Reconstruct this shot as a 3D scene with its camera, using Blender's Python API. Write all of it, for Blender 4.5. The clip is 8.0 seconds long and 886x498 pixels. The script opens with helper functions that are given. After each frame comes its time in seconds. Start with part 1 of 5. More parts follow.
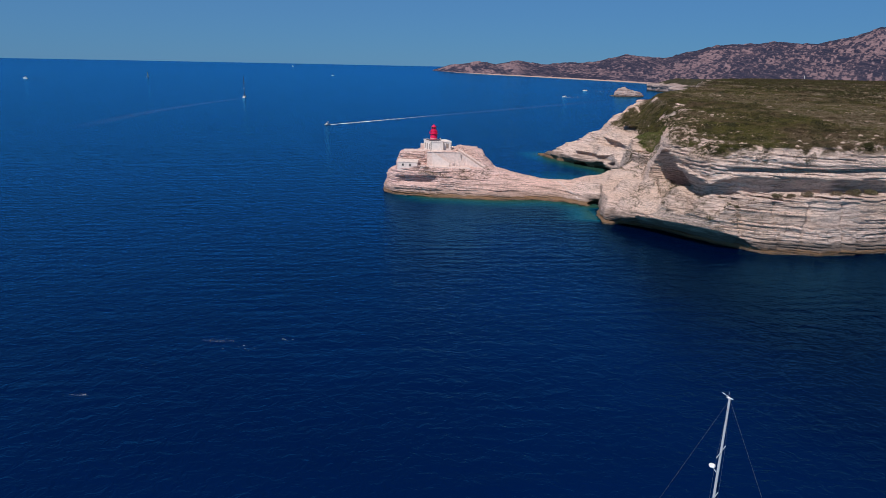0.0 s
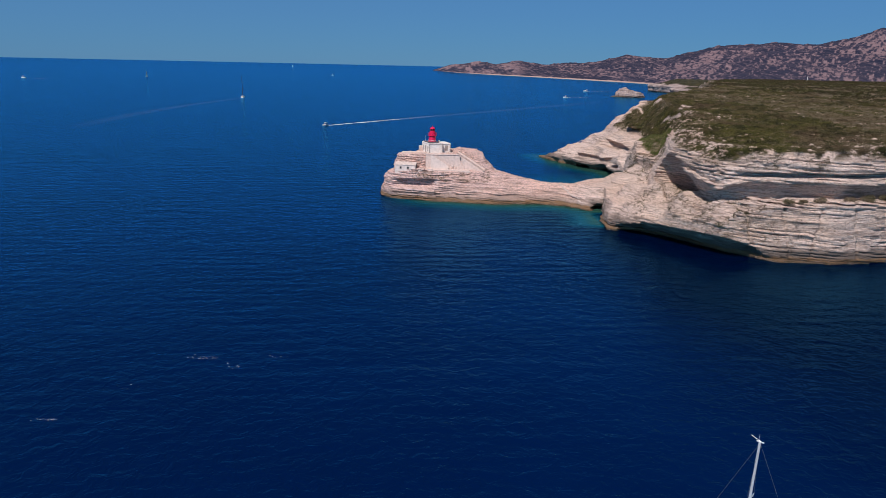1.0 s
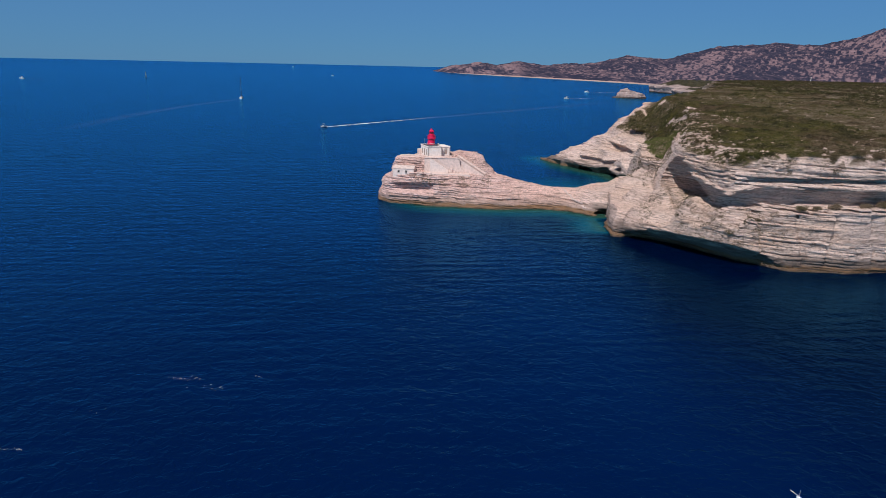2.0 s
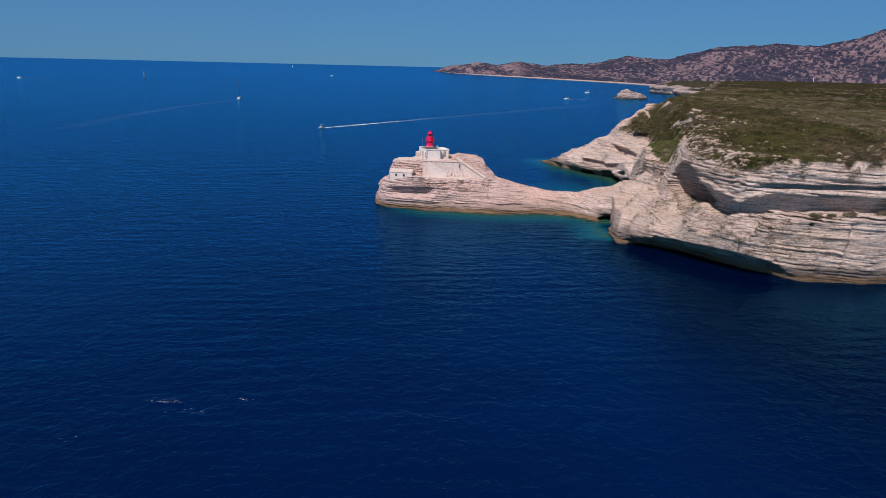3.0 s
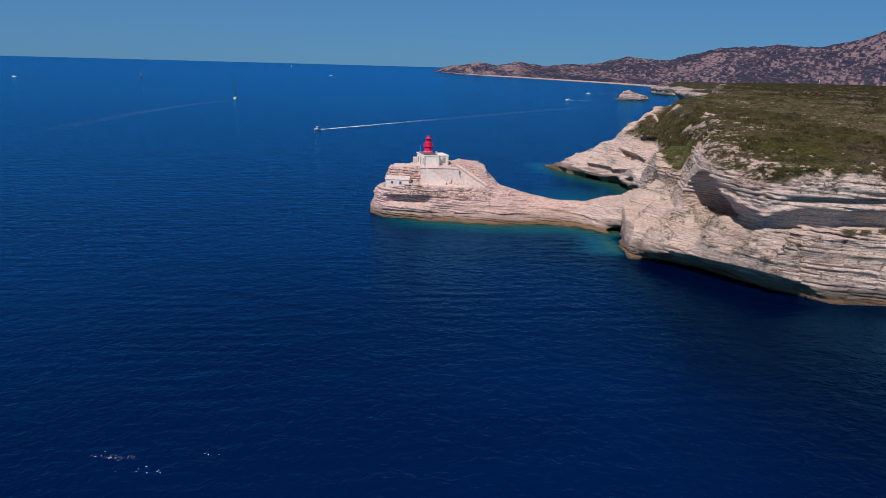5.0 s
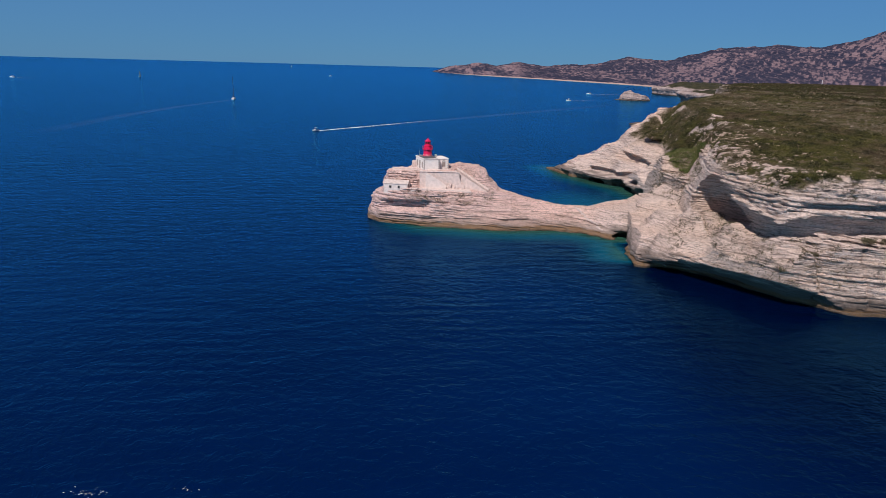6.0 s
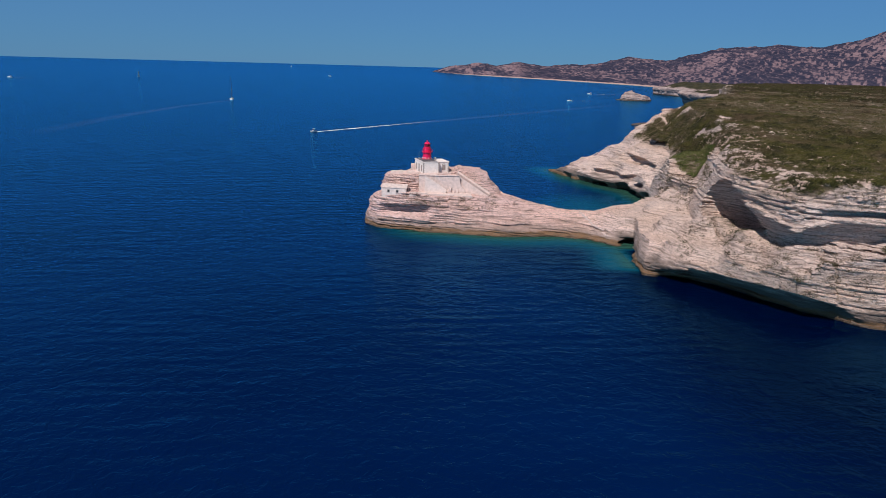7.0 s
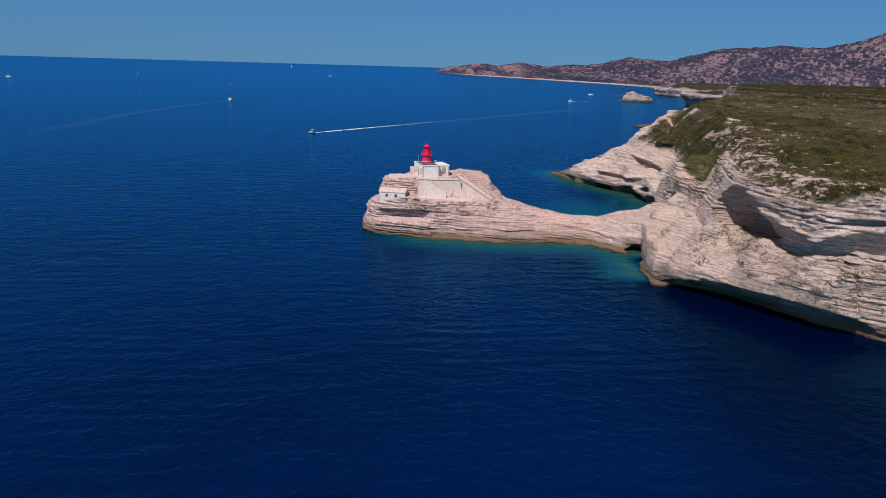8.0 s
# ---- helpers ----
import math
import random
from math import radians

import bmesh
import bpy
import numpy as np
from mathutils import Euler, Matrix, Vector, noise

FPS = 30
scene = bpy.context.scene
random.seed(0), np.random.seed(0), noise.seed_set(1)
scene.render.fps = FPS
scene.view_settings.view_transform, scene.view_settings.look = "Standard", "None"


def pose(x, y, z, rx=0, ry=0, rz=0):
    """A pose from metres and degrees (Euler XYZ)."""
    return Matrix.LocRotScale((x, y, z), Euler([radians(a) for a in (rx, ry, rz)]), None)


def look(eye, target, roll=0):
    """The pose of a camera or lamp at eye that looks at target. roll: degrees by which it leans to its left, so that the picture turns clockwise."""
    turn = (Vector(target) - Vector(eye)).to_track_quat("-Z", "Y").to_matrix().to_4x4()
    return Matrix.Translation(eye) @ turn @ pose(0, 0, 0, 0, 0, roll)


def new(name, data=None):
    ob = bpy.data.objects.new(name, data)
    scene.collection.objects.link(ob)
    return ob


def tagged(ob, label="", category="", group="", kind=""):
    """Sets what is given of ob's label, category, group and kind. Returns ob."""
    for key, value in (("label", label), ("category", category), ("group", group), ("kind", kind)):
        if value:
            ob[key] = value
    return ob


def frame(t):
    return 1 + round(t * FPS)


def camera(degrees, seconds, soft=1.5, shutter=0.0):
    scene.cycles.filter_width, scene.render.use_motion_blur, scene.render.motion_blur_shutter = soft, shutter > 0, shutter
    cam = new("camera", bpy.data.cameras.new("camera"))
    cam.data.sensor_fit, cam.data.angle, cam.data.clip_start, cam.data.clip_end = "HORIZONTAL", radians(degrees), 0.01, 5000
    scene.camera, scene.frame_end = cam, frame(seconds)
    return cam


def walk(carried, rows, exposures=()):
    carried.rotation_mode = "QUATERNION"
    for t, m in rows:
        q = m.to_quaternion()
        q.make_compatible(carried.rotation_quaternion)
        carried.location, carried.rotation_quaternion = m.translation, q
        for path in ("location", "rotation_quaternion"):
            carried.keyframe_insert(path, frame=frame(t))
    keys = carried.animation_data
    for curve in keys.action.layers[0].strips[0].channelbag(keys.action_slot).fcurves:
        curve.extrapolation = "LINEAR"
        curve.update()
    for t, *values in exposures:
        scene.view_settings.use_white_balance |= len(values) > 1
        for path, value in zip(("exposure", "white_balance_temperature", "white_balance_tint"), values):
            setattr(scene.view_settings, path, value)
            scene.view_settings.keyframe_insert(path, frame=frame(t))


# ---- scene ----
cam = camera(69.6, 8.0, soft=0.6)
PATH = [
    (0, (2.376, -255.454, 51.107), (2.392, -253.534, 50.549), 1.2),
    (0.5, (2.66, -251.755, 51.112), (2.676, -249.834, 50.554), 1.3),
    (1, (2.911, -248.053, 51.136), (2.927, -246.133, 50.578), 1.3),
    (1.5, (3.168, -244.392, 51.158), (3.183, -242.472, 50.601), 1.3),
    (3, (3.696, -233.353, 51.354), (3.712, -231.432, 50.798), 1.4),
    (3.5, (3.796, -229.727, 51.392), (3.814, -227.806, 50.835), 1.5),
    (4, (3.854, -226.102, 51.438), (3.872, -224.181, 50.882), 1.5),
    (4.5, (3.865, -222.441, 51.504), (3.883, -220.52, 50.948), 1.6),
    (6, (3.884, -211.48, 51.635), (3.903, -209.559, 51.08), 1.6),
    (6.5, (3.911, -207.872, 51.657), (3.93, -205.951, 51.102), 1.6),
    (7, (3.92, -204.19, 51.669), (3.939, -202.269, 51.114), 1.6),
    (7.5, (3.966, -200.524, 51.666), (3.985, -198.602, 51.11), 1.7),
    (8, (4.034, -196.833, 51.674), (4.052, -194.911, 51.119), 1.7),
]
walk(cam, [(t, look(eye, target, roll)) for t, eye, target, roll in PATH])

# ---- world, sun ----
SUN_ELEV, SUN_FROM = 51.0, (-0.47, -0.88)     # degrees above the horizon; plan direction towards the sun
world = bpy.data.worlds.new("sky")
scene.world = world
world.use_nodes = True
wn = world.node_tree
sky = wn.nodes.new("ShaderNodeTexSky")
sky.sky_type = "NISHITA"
sky.sun_disc = False
sky.sun_elevation = radians(SUN_ELEV)
sky.sun_rotation = math.atan2(SUN_FROM[0], SUN_FROM[1])
sky.altitude = 50
sky.air_density, sky.dust_density, sky.ozone_density = 1.0, 0.0, 5.0
tint = wn.nodes.new("ShaderNodeMix")
tint.data_type, tint.blend_type = "RGBA", "MULTIPLY"
tint.inputs[0].default_value = 1.0
tint.inputs[7].default_value = (0.25, 0.60, 1.0, 1)
wn.links.new(sky.outputs[0], tint.inputs[6])
haze = wn.nodes.new("ShaderNodeMix")              # sea haze low over the horizon
haze.data_type = "RGBA"
haze.inputs[0].default_value = 0.62
haze.inputs[7].default_value = (1.55, 3.9, 7.9, 1)
wn.links.new(tint.outputs[2], haze.inputs[6])
split = wn.nodes.new("ShaderNodeSeparateColor")
wn.links.new(sky.outputs[0], split.inputs[0])
low = wn.nodes.new("ShaderNodeMapRange")          # the sky is reddest and brightest at its foot
low.interpolation_type = "SMOOTHSTEP"
low.inputs["From Min"].default_value, low.inputs["From Max"].default_value = 1.3, 3.2
wn.links.new(split.outputs[0], low.inputs["Value"])
high = wn.nodes.new("ShaderNodeMix")
high.data_type, high.blend_type = "RGBA", "MULTIPLY"
high.inputs[0].default_value = 1.0
high.inputs[7].default_value = (1.35, 1.08, 1.0, 1)
wn.links.new(sky.outputs[0], high.inputs[6])
whole = wn.nodes.new("ShaderNodeMix")
whole.data_type = "RGBA"
wn.links.new(low.outputs[0], whole.inputs[0])
wn.links.new(high.outputs[2], whole.inputs[6])
wn.links.new(haze.outputs[2], whole.inputs[7])
wn.links.new(whole.outputs[2], wn.nodes["Background"].inputs[0])
wn.nodes["Background"].inputs[1].default_value = 0.06
sun = new("sun", bpy.data.lights.new("sun", "SUN"))
sun.data.energy, sun.data.angle, sun.data.color = 4.6, radians(0.53), (1.0, 0.925, 0.895)
flat = math.hypot(*SUN_FROM)
sun_dir = Vector((SUN_FROM[0] / flat, SUN_FROM[1] / flat, math.tan(radians(SUN_ELEV)))).normalized()
sun.matrix_world = look(sun_dir * 300, (0, 0, 0))
scene.view_settings.exposure = 0.0


# ---- materials ----
class Nodes:
    """Short hand for building one node material."""

    def __init__(self, name):
        self.mat = bpy.data.materials.new(name)
        self.mat.use_nodes = True
        self.tree = self.mat.node_tree
        self.out = self.tree.nodes["Material Output"]
        self.bsdf = self.tree.nodes["Principled BSDF"]

    def add(self, kind, **sockets):
        node = self.tree.nodes.new("ShaderNode" + kind)
        return node

    def link(self, a, b):
        self.tree.links.new(a, b)

    def put(self, socket, value):
        if isinstance(value, bpy.types.NodeSocket):
            self.link(value, socket)
        else:
            socket.default_value = value

    def place(self, sx=1.0, sy=1.0, sz=1.0, turn=0.0):
        geo = self.add("NewGeometry")
        mp = self.add("Mapping")
        mp.inputs["Scale"].default_value = (sx, sy, sz)
        mp.inputs["Rotation"].default_value = (0, 0, radians(turn))
        self.link(geo.outputs["Position"], mp.inputs["Vector"])
        return mp.outputs[0]

    def noise(self, vec, scale, detail=4.0, rough=0.55, warp=0.0):
        n = self.add("TexNoise")
        self.link(vec, n.inputs["Vector"])
        n.inputs["Scale"].default_value = scale
        n.inputs["Detail"].default_value = detail
        n.inputs["Roughness"].default_value = rough
        n.inputs["Distortion"].default_value = warp
        return n.outputs["Fac"]

    def ramp(self, fac, *stops):
        r = self.add("ValToRGB")
        self.put(r.inputs[0], fac)
        els = r.color_ramp.elements
        while len(els) < len(stops):
            els.new(0.5)
        for el, (pos, col) in zip(els, stops):
            el.position = pos
            el.color = (*col, 1) if len(col) == 3 else col
        return r.outputs[0]

    def step(self, value, lo, hi):
        m = self.add("MapRange")
        m.interpolation_type = "SMOOTHSTEP"
        self.put(m.inputs["Value"], value)
        m.inputs["From Min"].default_value, m.inputs["From Max"].default_value = lo, hi
        return m.outputs[0]

    def math(self, op, a, b=0.0):
        m = self.add("Math")
        m.operation = op
        self.put(m.inputs[0], a)
        self.put(m.inputs[1], b)
        return m.outputs[0]

    def mix(self, fac, a, b, how="MIX"):
        m = self.add("Mix")
        m.data_type, m.blend_type = "RGBA", how
        self.put(m.inputs[0], fac)
        for sock, v in ((m.inputs[6], a), (m.inputs[7], b)):
            self.put(sock, (*v, 1) if isinstance(v, tuple) and len(v) == 3 else v)
        return m.outputs[2]

    def bump(self, height, strength, distance, before=None):
        b = self.add("Bump")
        self.put(b.inputs["Height"], height)
        b.inputs["Strength"].default_value = strength
        b.inputs["Distance"].default_value = distance
        if before is not None:
            self.link(before, b.inputs["Normal"])
        return b.outputs[0]

    def finish(self, colour, rough=0.8, normal=None, spec=0.3, metal=0.0):
        self.put(self.bsdf.inputs["Base Color"], (*colour, 1) if isinstance(colour, tuple) and len(colour) == 3 else colour)
        self.put(self.bsdf.inputs["Roughness"], rough)
        self.bsdf.inputs["Specular IOR Level"].default_value = spec
        self.bsdf.inputs["Metallic"].default_value = metal
        if normal is not None:
            self.link(normal, self.bsdf.inputs["Normal"])
        return self.mat

    def attribute(self, name):
        a = self.add("Attribute")
        a.attribute_name = name
        return a.outputs["Fac"]

    def height(self):
        geo = self.add("NewGeometry")
        sep = self.add("SeparateXYZ")
        self.link(geo.outputs["Position"], sep.inputs[0])
        return sep.outputs[2]

    def along(self, axis):
        g = self.add("NewGeometry")
        s = self.add("SeparateXYZ")
        self.link(g.outputs["Position"], s.inputs[0])
        return s.outputs[axis]

    def upward(self):
        geo = self.add("NewGeometry")
        sep = self.add("SeparateXYZ")
        self.link(geo.outputs["True Normal"], sep.inputs[0])
        return sep.outputs[2]


def limestone():
    n = Nodes("limestone")
    bands = n.noise(n.place(0.035, 0.035, 0.9), 1.0, 5, 0.6, 0.3)
    fine = n.noise(n.place(0.10, 0.10, 3.4), 1.0, 4, 0.6, 0.2)
    blot = n.noise(n.place(), 0.10, 5, 0.6)
    grain = n.noise(n.place(1, 1, 1.7), 1.1, 5, 0.65)
    level = n.step(n.upward(), 0.75, 0.97)            # gentle slopes show no beds, only gravel and dust
    face = n.math("SUBTRACT", 1.0, n.math("MULTIPLY", level, 0.75))
    col = n.ramp(bands, (0.30, (0.55, 0.40, 0.35)), (0.45, (0.71, 0.54, 0.478)), (0.60, (0.80, 0.625, 0.565)), (0.75, (0.57, 0.42, 0.37)))
    col = n.mix(level, col, n.ramp(n.noise(n.place(), 0.5, 6, 0.7), (0.3, (0.55, 0.41, 0.36)), (0.55, (0.71, 0.545, 0.485)), (0.75, (0.80, 0.635, 0.575))))
    col = n.mix(n.math("MULTIPLY", n.step(fine, 0.50, 0.70), n.math("MULTIPLY", face, 0.8)), col, (0.30, 0.225, 0.185))
    rosy = n.noise(n.place(1, 1, 1.6), 0.035, 3, 0.5)
    col = n.mix(n.step(rosy, 0.42, 0.62), col, n.mix(1.0, col, (1.0, 0.95, 0.89), "MULTIPLY"))
    # the peninsula's stone is rosier than the headland's cream
    col = n.mix(n.step(n.along("X"), 38, 72), n.mix(1.0, col, (1.08, 0.985, 1.02), "MULTIPLY"), n.mix(1.0, col, (1.02, 1.05, 1.04), "MULTIPLY"))
    col = n.mix(n.math("MULTIPLY", n.step(blot, 0.56, 0.75), 0.7), col, (0.40, 0.315, 0.275))
    col = n.mix(n.math("MULTIPLY", n.step(grain, 0.55, 0.66), 0.75), col, (0.29, 0.215, 0.175))
    # ochre and brown stain of the tide line, dark and wet at its foot
    splash = n.math("SUBTRACT", n.height(), n.math("MULTIPLY", n.noise(n.place(0.12, 0.12, 1.3), 1.0, 5, 0.65), 6.0))
    col = n.mix(n.math("MULTIPLY", n.step(splash, 0.9, -0.7), 0.6), col, (0.23, 0.17, 0.135))
    # headland stone darker towards the water, its upper edge broken by noise
    low_dark = n.math("SUBTRACT", n.height(), n.math("MULTIPLY", n.noise(n.place(0.12, 0.12, 0.5), 1.0, 5, 0.65), 9.0))
    col = n.mix(n.math("MULTIPLY", n.math("MULTIPLY", n.step(low_dark, 0.8, -1.6), n.step(n.along("X"), 57, 61)), 0.8), col, (0.115, 0.092, 0.08))
    edge = n.math("ADD", n.height(), n.math("MULTIPLY", n.noise(n.place(0.4, 0.4, 1.0), 0.7, 5), -1.6))
    col = n.mix(n.math("MULTIPLY", n.step(edge, 1.0, 0.3), 0.9), col, (0.21, 0.115, 0.052))
    col = n.mix(n.step(edge, -0.1, -0.6), col, (0.075, 0.052, 0.030))
    # thin soil where shrubs grow
    soil = n.ramp(n.noise(n.place(), 0.22, 6, 0.65), (0.30, (0.034, 0.034, 0.011)), (0.48, (0.068, 0.057, 0.021)), (0.60, (0.100, 0.072, 0.037)), (0.74, (0.20, 0.150, 0.105)))
    cover = n.math("MULTIPLY", n.attribute("soil"), n.step(n.noise(n.place(), 0.30, 5, 0.7), 0.70, 0.56))
    col = n.mix(cover, col, soil)
    chips = n.noise(n.place(1, 1, 2.2), 2.6, 4, 0.7)
    block = n.add("TexVoronoi")
    block.feature = "DISTANCE_TO_EDGE"
    n.link(n.place(0.32, 0.32, 1.1), block.inputs["Vector"])
    block.inputs["Scale"].default_value = 1.0
    joint = n.step(block.outputs["Distance"], 0.0, 0.09)
    hairs = n.noise(n.place(0.20, 0.20, 4.2), 1.0, 4, 0.65, 0.4)
    col = n.mix(n.math("MULTIPLY", n.step(hairs, 0.55, 0.61), n.math("MULTIPLY", face, 0.85)), col, (0.19, 0.14, 0.115))
    col = n.mix(n.math("MULTIPLY", n.step(joint, 0.6, 0.0), n.math("MULTIPLY", n.step(blot, 0.5, 0.7), 0.30)), col, (0.18, 0.135, 0.11))
    col = n.mix(n.math("MULTIPLY", n.step(chips, 0.53, 0.61), 0.75), col, (0.235, 0.175, 0.14))
    col = n.mix(n.math("MULTIPLY", n.step(chips, 0.45, 0.36), 0.6), col, n.mix(1.0, col, (1.2, 1.19, 1.18), "MULTIPLY"))
    pits = n.noise(n.place(1, 1, 1.4), 5.0, 3, 0.7)
    col = n.mix(n.math("MULTIPLY", n.step(pits, 0.58, 0.66), 0.6), col, (0.20, 0.15, 0.12))
    b = n.bump(n.math("MULTIPLY", fine, face), 0.8, 0.4)
    b = n.bump(n.math("MULTIPLY", hairs, face), 0.9, 0.28, b)
    b = n.bump(joint, 0.18, 0.2, b)
    b = n.bump(grain, 1.0, 0.7, b)
    b = n.bump(chips, 1.0, 0.34, b)
    return n.finish(col, 0.9, b, 0.2)


def sea_water():
    n = Nodes("sea_water")
    rows = n.add("TexWave")
    rows.wave_type, rows.bands_direction = "BANDS", "Y"
    n.link(n.place(0.45, 1.0, 1, -13), rows.inputs["Vector"])
    for key, value in (("Scale", 0.075), ("Distortion", 5.0), ("Detail", 3.0), ("Detail Scale", 1.6), ("Detail Roughness", 0.55)):
        rows.inputs[key].default_value = value
    swell = n.noise(n.place(0.11, 0.17, 1, -24), 1.0, 2, 0.5, 0.6)
    chop = n.noise(n.place(0.46, 0.58, 1, -28), 1.0, 3, 0.55, 0.9)
    ripple = n.noise(n.place(1.5, 1.9, 1, 14), 1.0, 2, 0.5)
    wind = n.noise(n.place(0.006, 0.014, 1, -6), 1.0, 4, 0.55)
    gust = n.noise(n.place(0.022, 0.035, 1, 20), 1.0, 3, 0.5)
    deep = n.ramp(wind, (0.35, (0.0, 0.0060, 0.040)), (0.65, (0.0, 0.0098, 0.060)))
    shallow = n.attribute("shallow")
    # dark reflection of the headland, put into the water's body colour
    deep = n.mix(n.math("MULTIPLY", n.attribute("cliff_shade"), 0.95), deep, (0.0, 0.0015, 0.016))
    col = n.mix(n.step(shallow, 0.0, 0.7), deep, (0.0015, 0.060, 0.095))
    col = n.mix(n.step(shallow, 0.55, 1.0), col, (0.026, 0.085, 0.060))
    b = n.bump(swell, 0.24, 1.5)
    b = n.bump(n.math("MULTIPLY", rows.outputs["Fac"], n.step(gust, 0.42, 0.68)), 0.15, 0.6, b)
    b = n.bump(chop, 0.55, 0.45, b)
    b = n.bump(ripple, 0.35, 0.12, b)
    body = n.add("BsdfDiffuse")
    n.put(body.inputs["Color"], col)
    shine = n.add("BsdfGlossy")
    shine.inputs["Color"].default_value = (0.14, 0.61, 1.0, 1)
    n.put(shine.inputs["Roughness"], n.math("ADD", n.math("MULTIPLY", wind, 0.12), 0.075))
    fres = n.add("Fresnel")
    fres.inputs["IOR"].default_value = 1.33
    for node in (body, shine, fres):
        n.link(b, node.inputs["Normal"])
    water = n.add("MixShader")
    n.link(fres.outputs[0], water.inputs[0])
    n.link(body.outputs[0], water.inputs[1])
    n.link(shine.outputs[0], water.inputs[2])
    n.link(water.outputs[0], n.out.inputs["Surface"])
    return n.mat


def leaf_material(name, dark, light, dry):
    n = Nodes(name)
    info = n.add("NewGeometry")
    r = info.outputs["Random Per Island"]
    patch = n.noise(n.place(1.0, 0.6, 1.0), 0.055, 5, 0.6)
    clump = n.step(n.noise(n.place(), 0.55, 3, 0.5), 0.36, 0.64)
    col = n.mix(n.math("ADD", n.math("MULTIPLY", r, 0.45), n.math("MULTIPLY", clump, 0.55)), dark, light)
    col = n.mix(n.math("MULTIPLY", n.step(patch, 0.46, 0.60), 0.9), col, dry)
    col = n.mix(n.math("MULTIPLY", n.step(n.noise(n.place(), 0.05, 4, 0.6), 0.50, 0.62), 0.55), col, tuple(c * k for c, k in zip(dry, (0.72, 0.66, 0.75))))
    col = n.mix(n.step(n.noise(n.place(), 0.17, 4, 0.6), 0.62, 0.48), tuple(c * 0.8 for c in dark), col)
    return n.finish(col, 0.7, None, 0.25)


def plain(name, col, rough=0.6, spec=0.3, metal=0.0, vary=0.12, scale=1.5, bump=0.0):
    n = Nodes(name)
    g = n.noise(n.place(), scale, 5, 0.65)
    dark = tuple(c * (1 - vary * 2) for c in col)
    c = n.mix(n.step(g, 0.35, 0.7), col, dark)
    b = n.bump(g, bump, 0.05) if bump else None
    return n.finish(c, rough, b, spec, metal)


M_ROCK = limestone()
M_SEA = sea_water()
M_MAQUIS = leaf_material("maquis_leaves", (0.046, 0.045, 0.012), (0.112, 0.102, 0.024), (0.112, 0.078, 0.046))
M_FARSCRUB = leaf_material("far_maquis_leaves", (0.024, 0.026, 0.008), (0.078, 0.072, 0.018), (0.080, 0.055, 0.032))
M_SCRUB = leaf_material("scrub_leaves", (0.060, 0.053, 0.026), (0.135, 0.112, 0.060), (0.16, 0.12, 0.08))
M_GREEN = leaf_material("bright_leaves", (0.070, 0.095, 0.018), (0.150, 0.180, 0.042), (0.12, 0.12, 0.04))
M_HUT = plain("weathered_limewash", (0.72, 0.60, 0.545), 0.9, vary=0.09, scale=1.3, bump=0.4)
M_PLASTER = plain("old_white_plaster", (0.79, 0.72, 0.67), 0.85, vary=0.07, scale=1.2, bump=0.2)
M_WALLSTONE = plain("pale_render", (0.66, 0.525, 0.475), 0.9, vary=0.13, scale=1.1, bump=0.6)
M_RED = plain("red_paint", (0.68, 0.008, 0.075), 0.35, 0.5, vary=0.08, scale=2.0)
M_BAND = plain("pale_red_band", (0.80, 0.42, 0.42), 0.5, vary=0.05)
M_ROOFGREY = plain("grey_roof_felt", (0.11, 0.10, 0.11), 0.85, vary=0.2, scale=1.0)
M_DARK = plain("dark_opening", (0.03, 0.028, 0.03), 0.6)
M_SHUTTER = plain("weathered_shutter", (0.34, 0.27, 0.24), 0.7)
M_QUOIN = plain("grey_quoin_stone", (0.40, 0.36, 0.33), 0.85)
M_HULL = plain("white_gelcoat", (0.80, 0.80, 0.79), 0.25, 0.5, vary=0.03)
M_ALU = plain("anodised_aluminium", (0.62, 0.64, 0.66), 0.35, 0.5, 0.3, vary=0.05)
M_WIRE = plain("steel_wire", (0.16, 0.17, 0.19), 0.4, 0.5, 0.5, vary=0.05)
M_TEAK = plain("teak_deck", (0.36, 0.24, 0.14), 0.7)
M_NAVY = plain("navy_canvas", (0.03, 0.045, 0.10), 0.8)
M_SAIL = plain("white_sailcloth", (0.78, 0.78, 0.76), 0.7, vary=0.03)
M_HUTROOF = plain("pale_stone_roof", (0.60, 0.49, 0.44), 0.9, vary=0.14, scale=1.2, bump=0.3)
M_REEF = plain("wet_reef_rock", (0.115, 0.09, 0.08), 0.8, vary=0.35, scale=0.6, bump=0.9)
M_LENS = plain("lantern_glass", (0.10, 0.02, 0.025), 0.08, 0.6, vary=0.0)


# ---- helpers for building ----
def link_mesh(name, bm, material, parent=None, label=""):
    me = bpy.data.meshes.new(name)
    bm.normal_update()
    bm.to_mesh(me)
    bm.free()
    for m in material if isinstance(material, (list, tuple)) else (material,):
        me.materials.append(m)
    ob = new(name, me)
    if parent is not None:
        ob.parent = parent
    if label:
        ob["label"] = label
    return ob


def part(name, bm, material, parent, label=""):
    return link_mesh(name, bm, material, parent, label)


def thing(name, place_m, label, category, group="", kind=""):
    ob = new(name)
    ob.empty_display_size = 0.5
    ob.matrix_world = place_m
    return tagged(ob, label, category, group, kind)


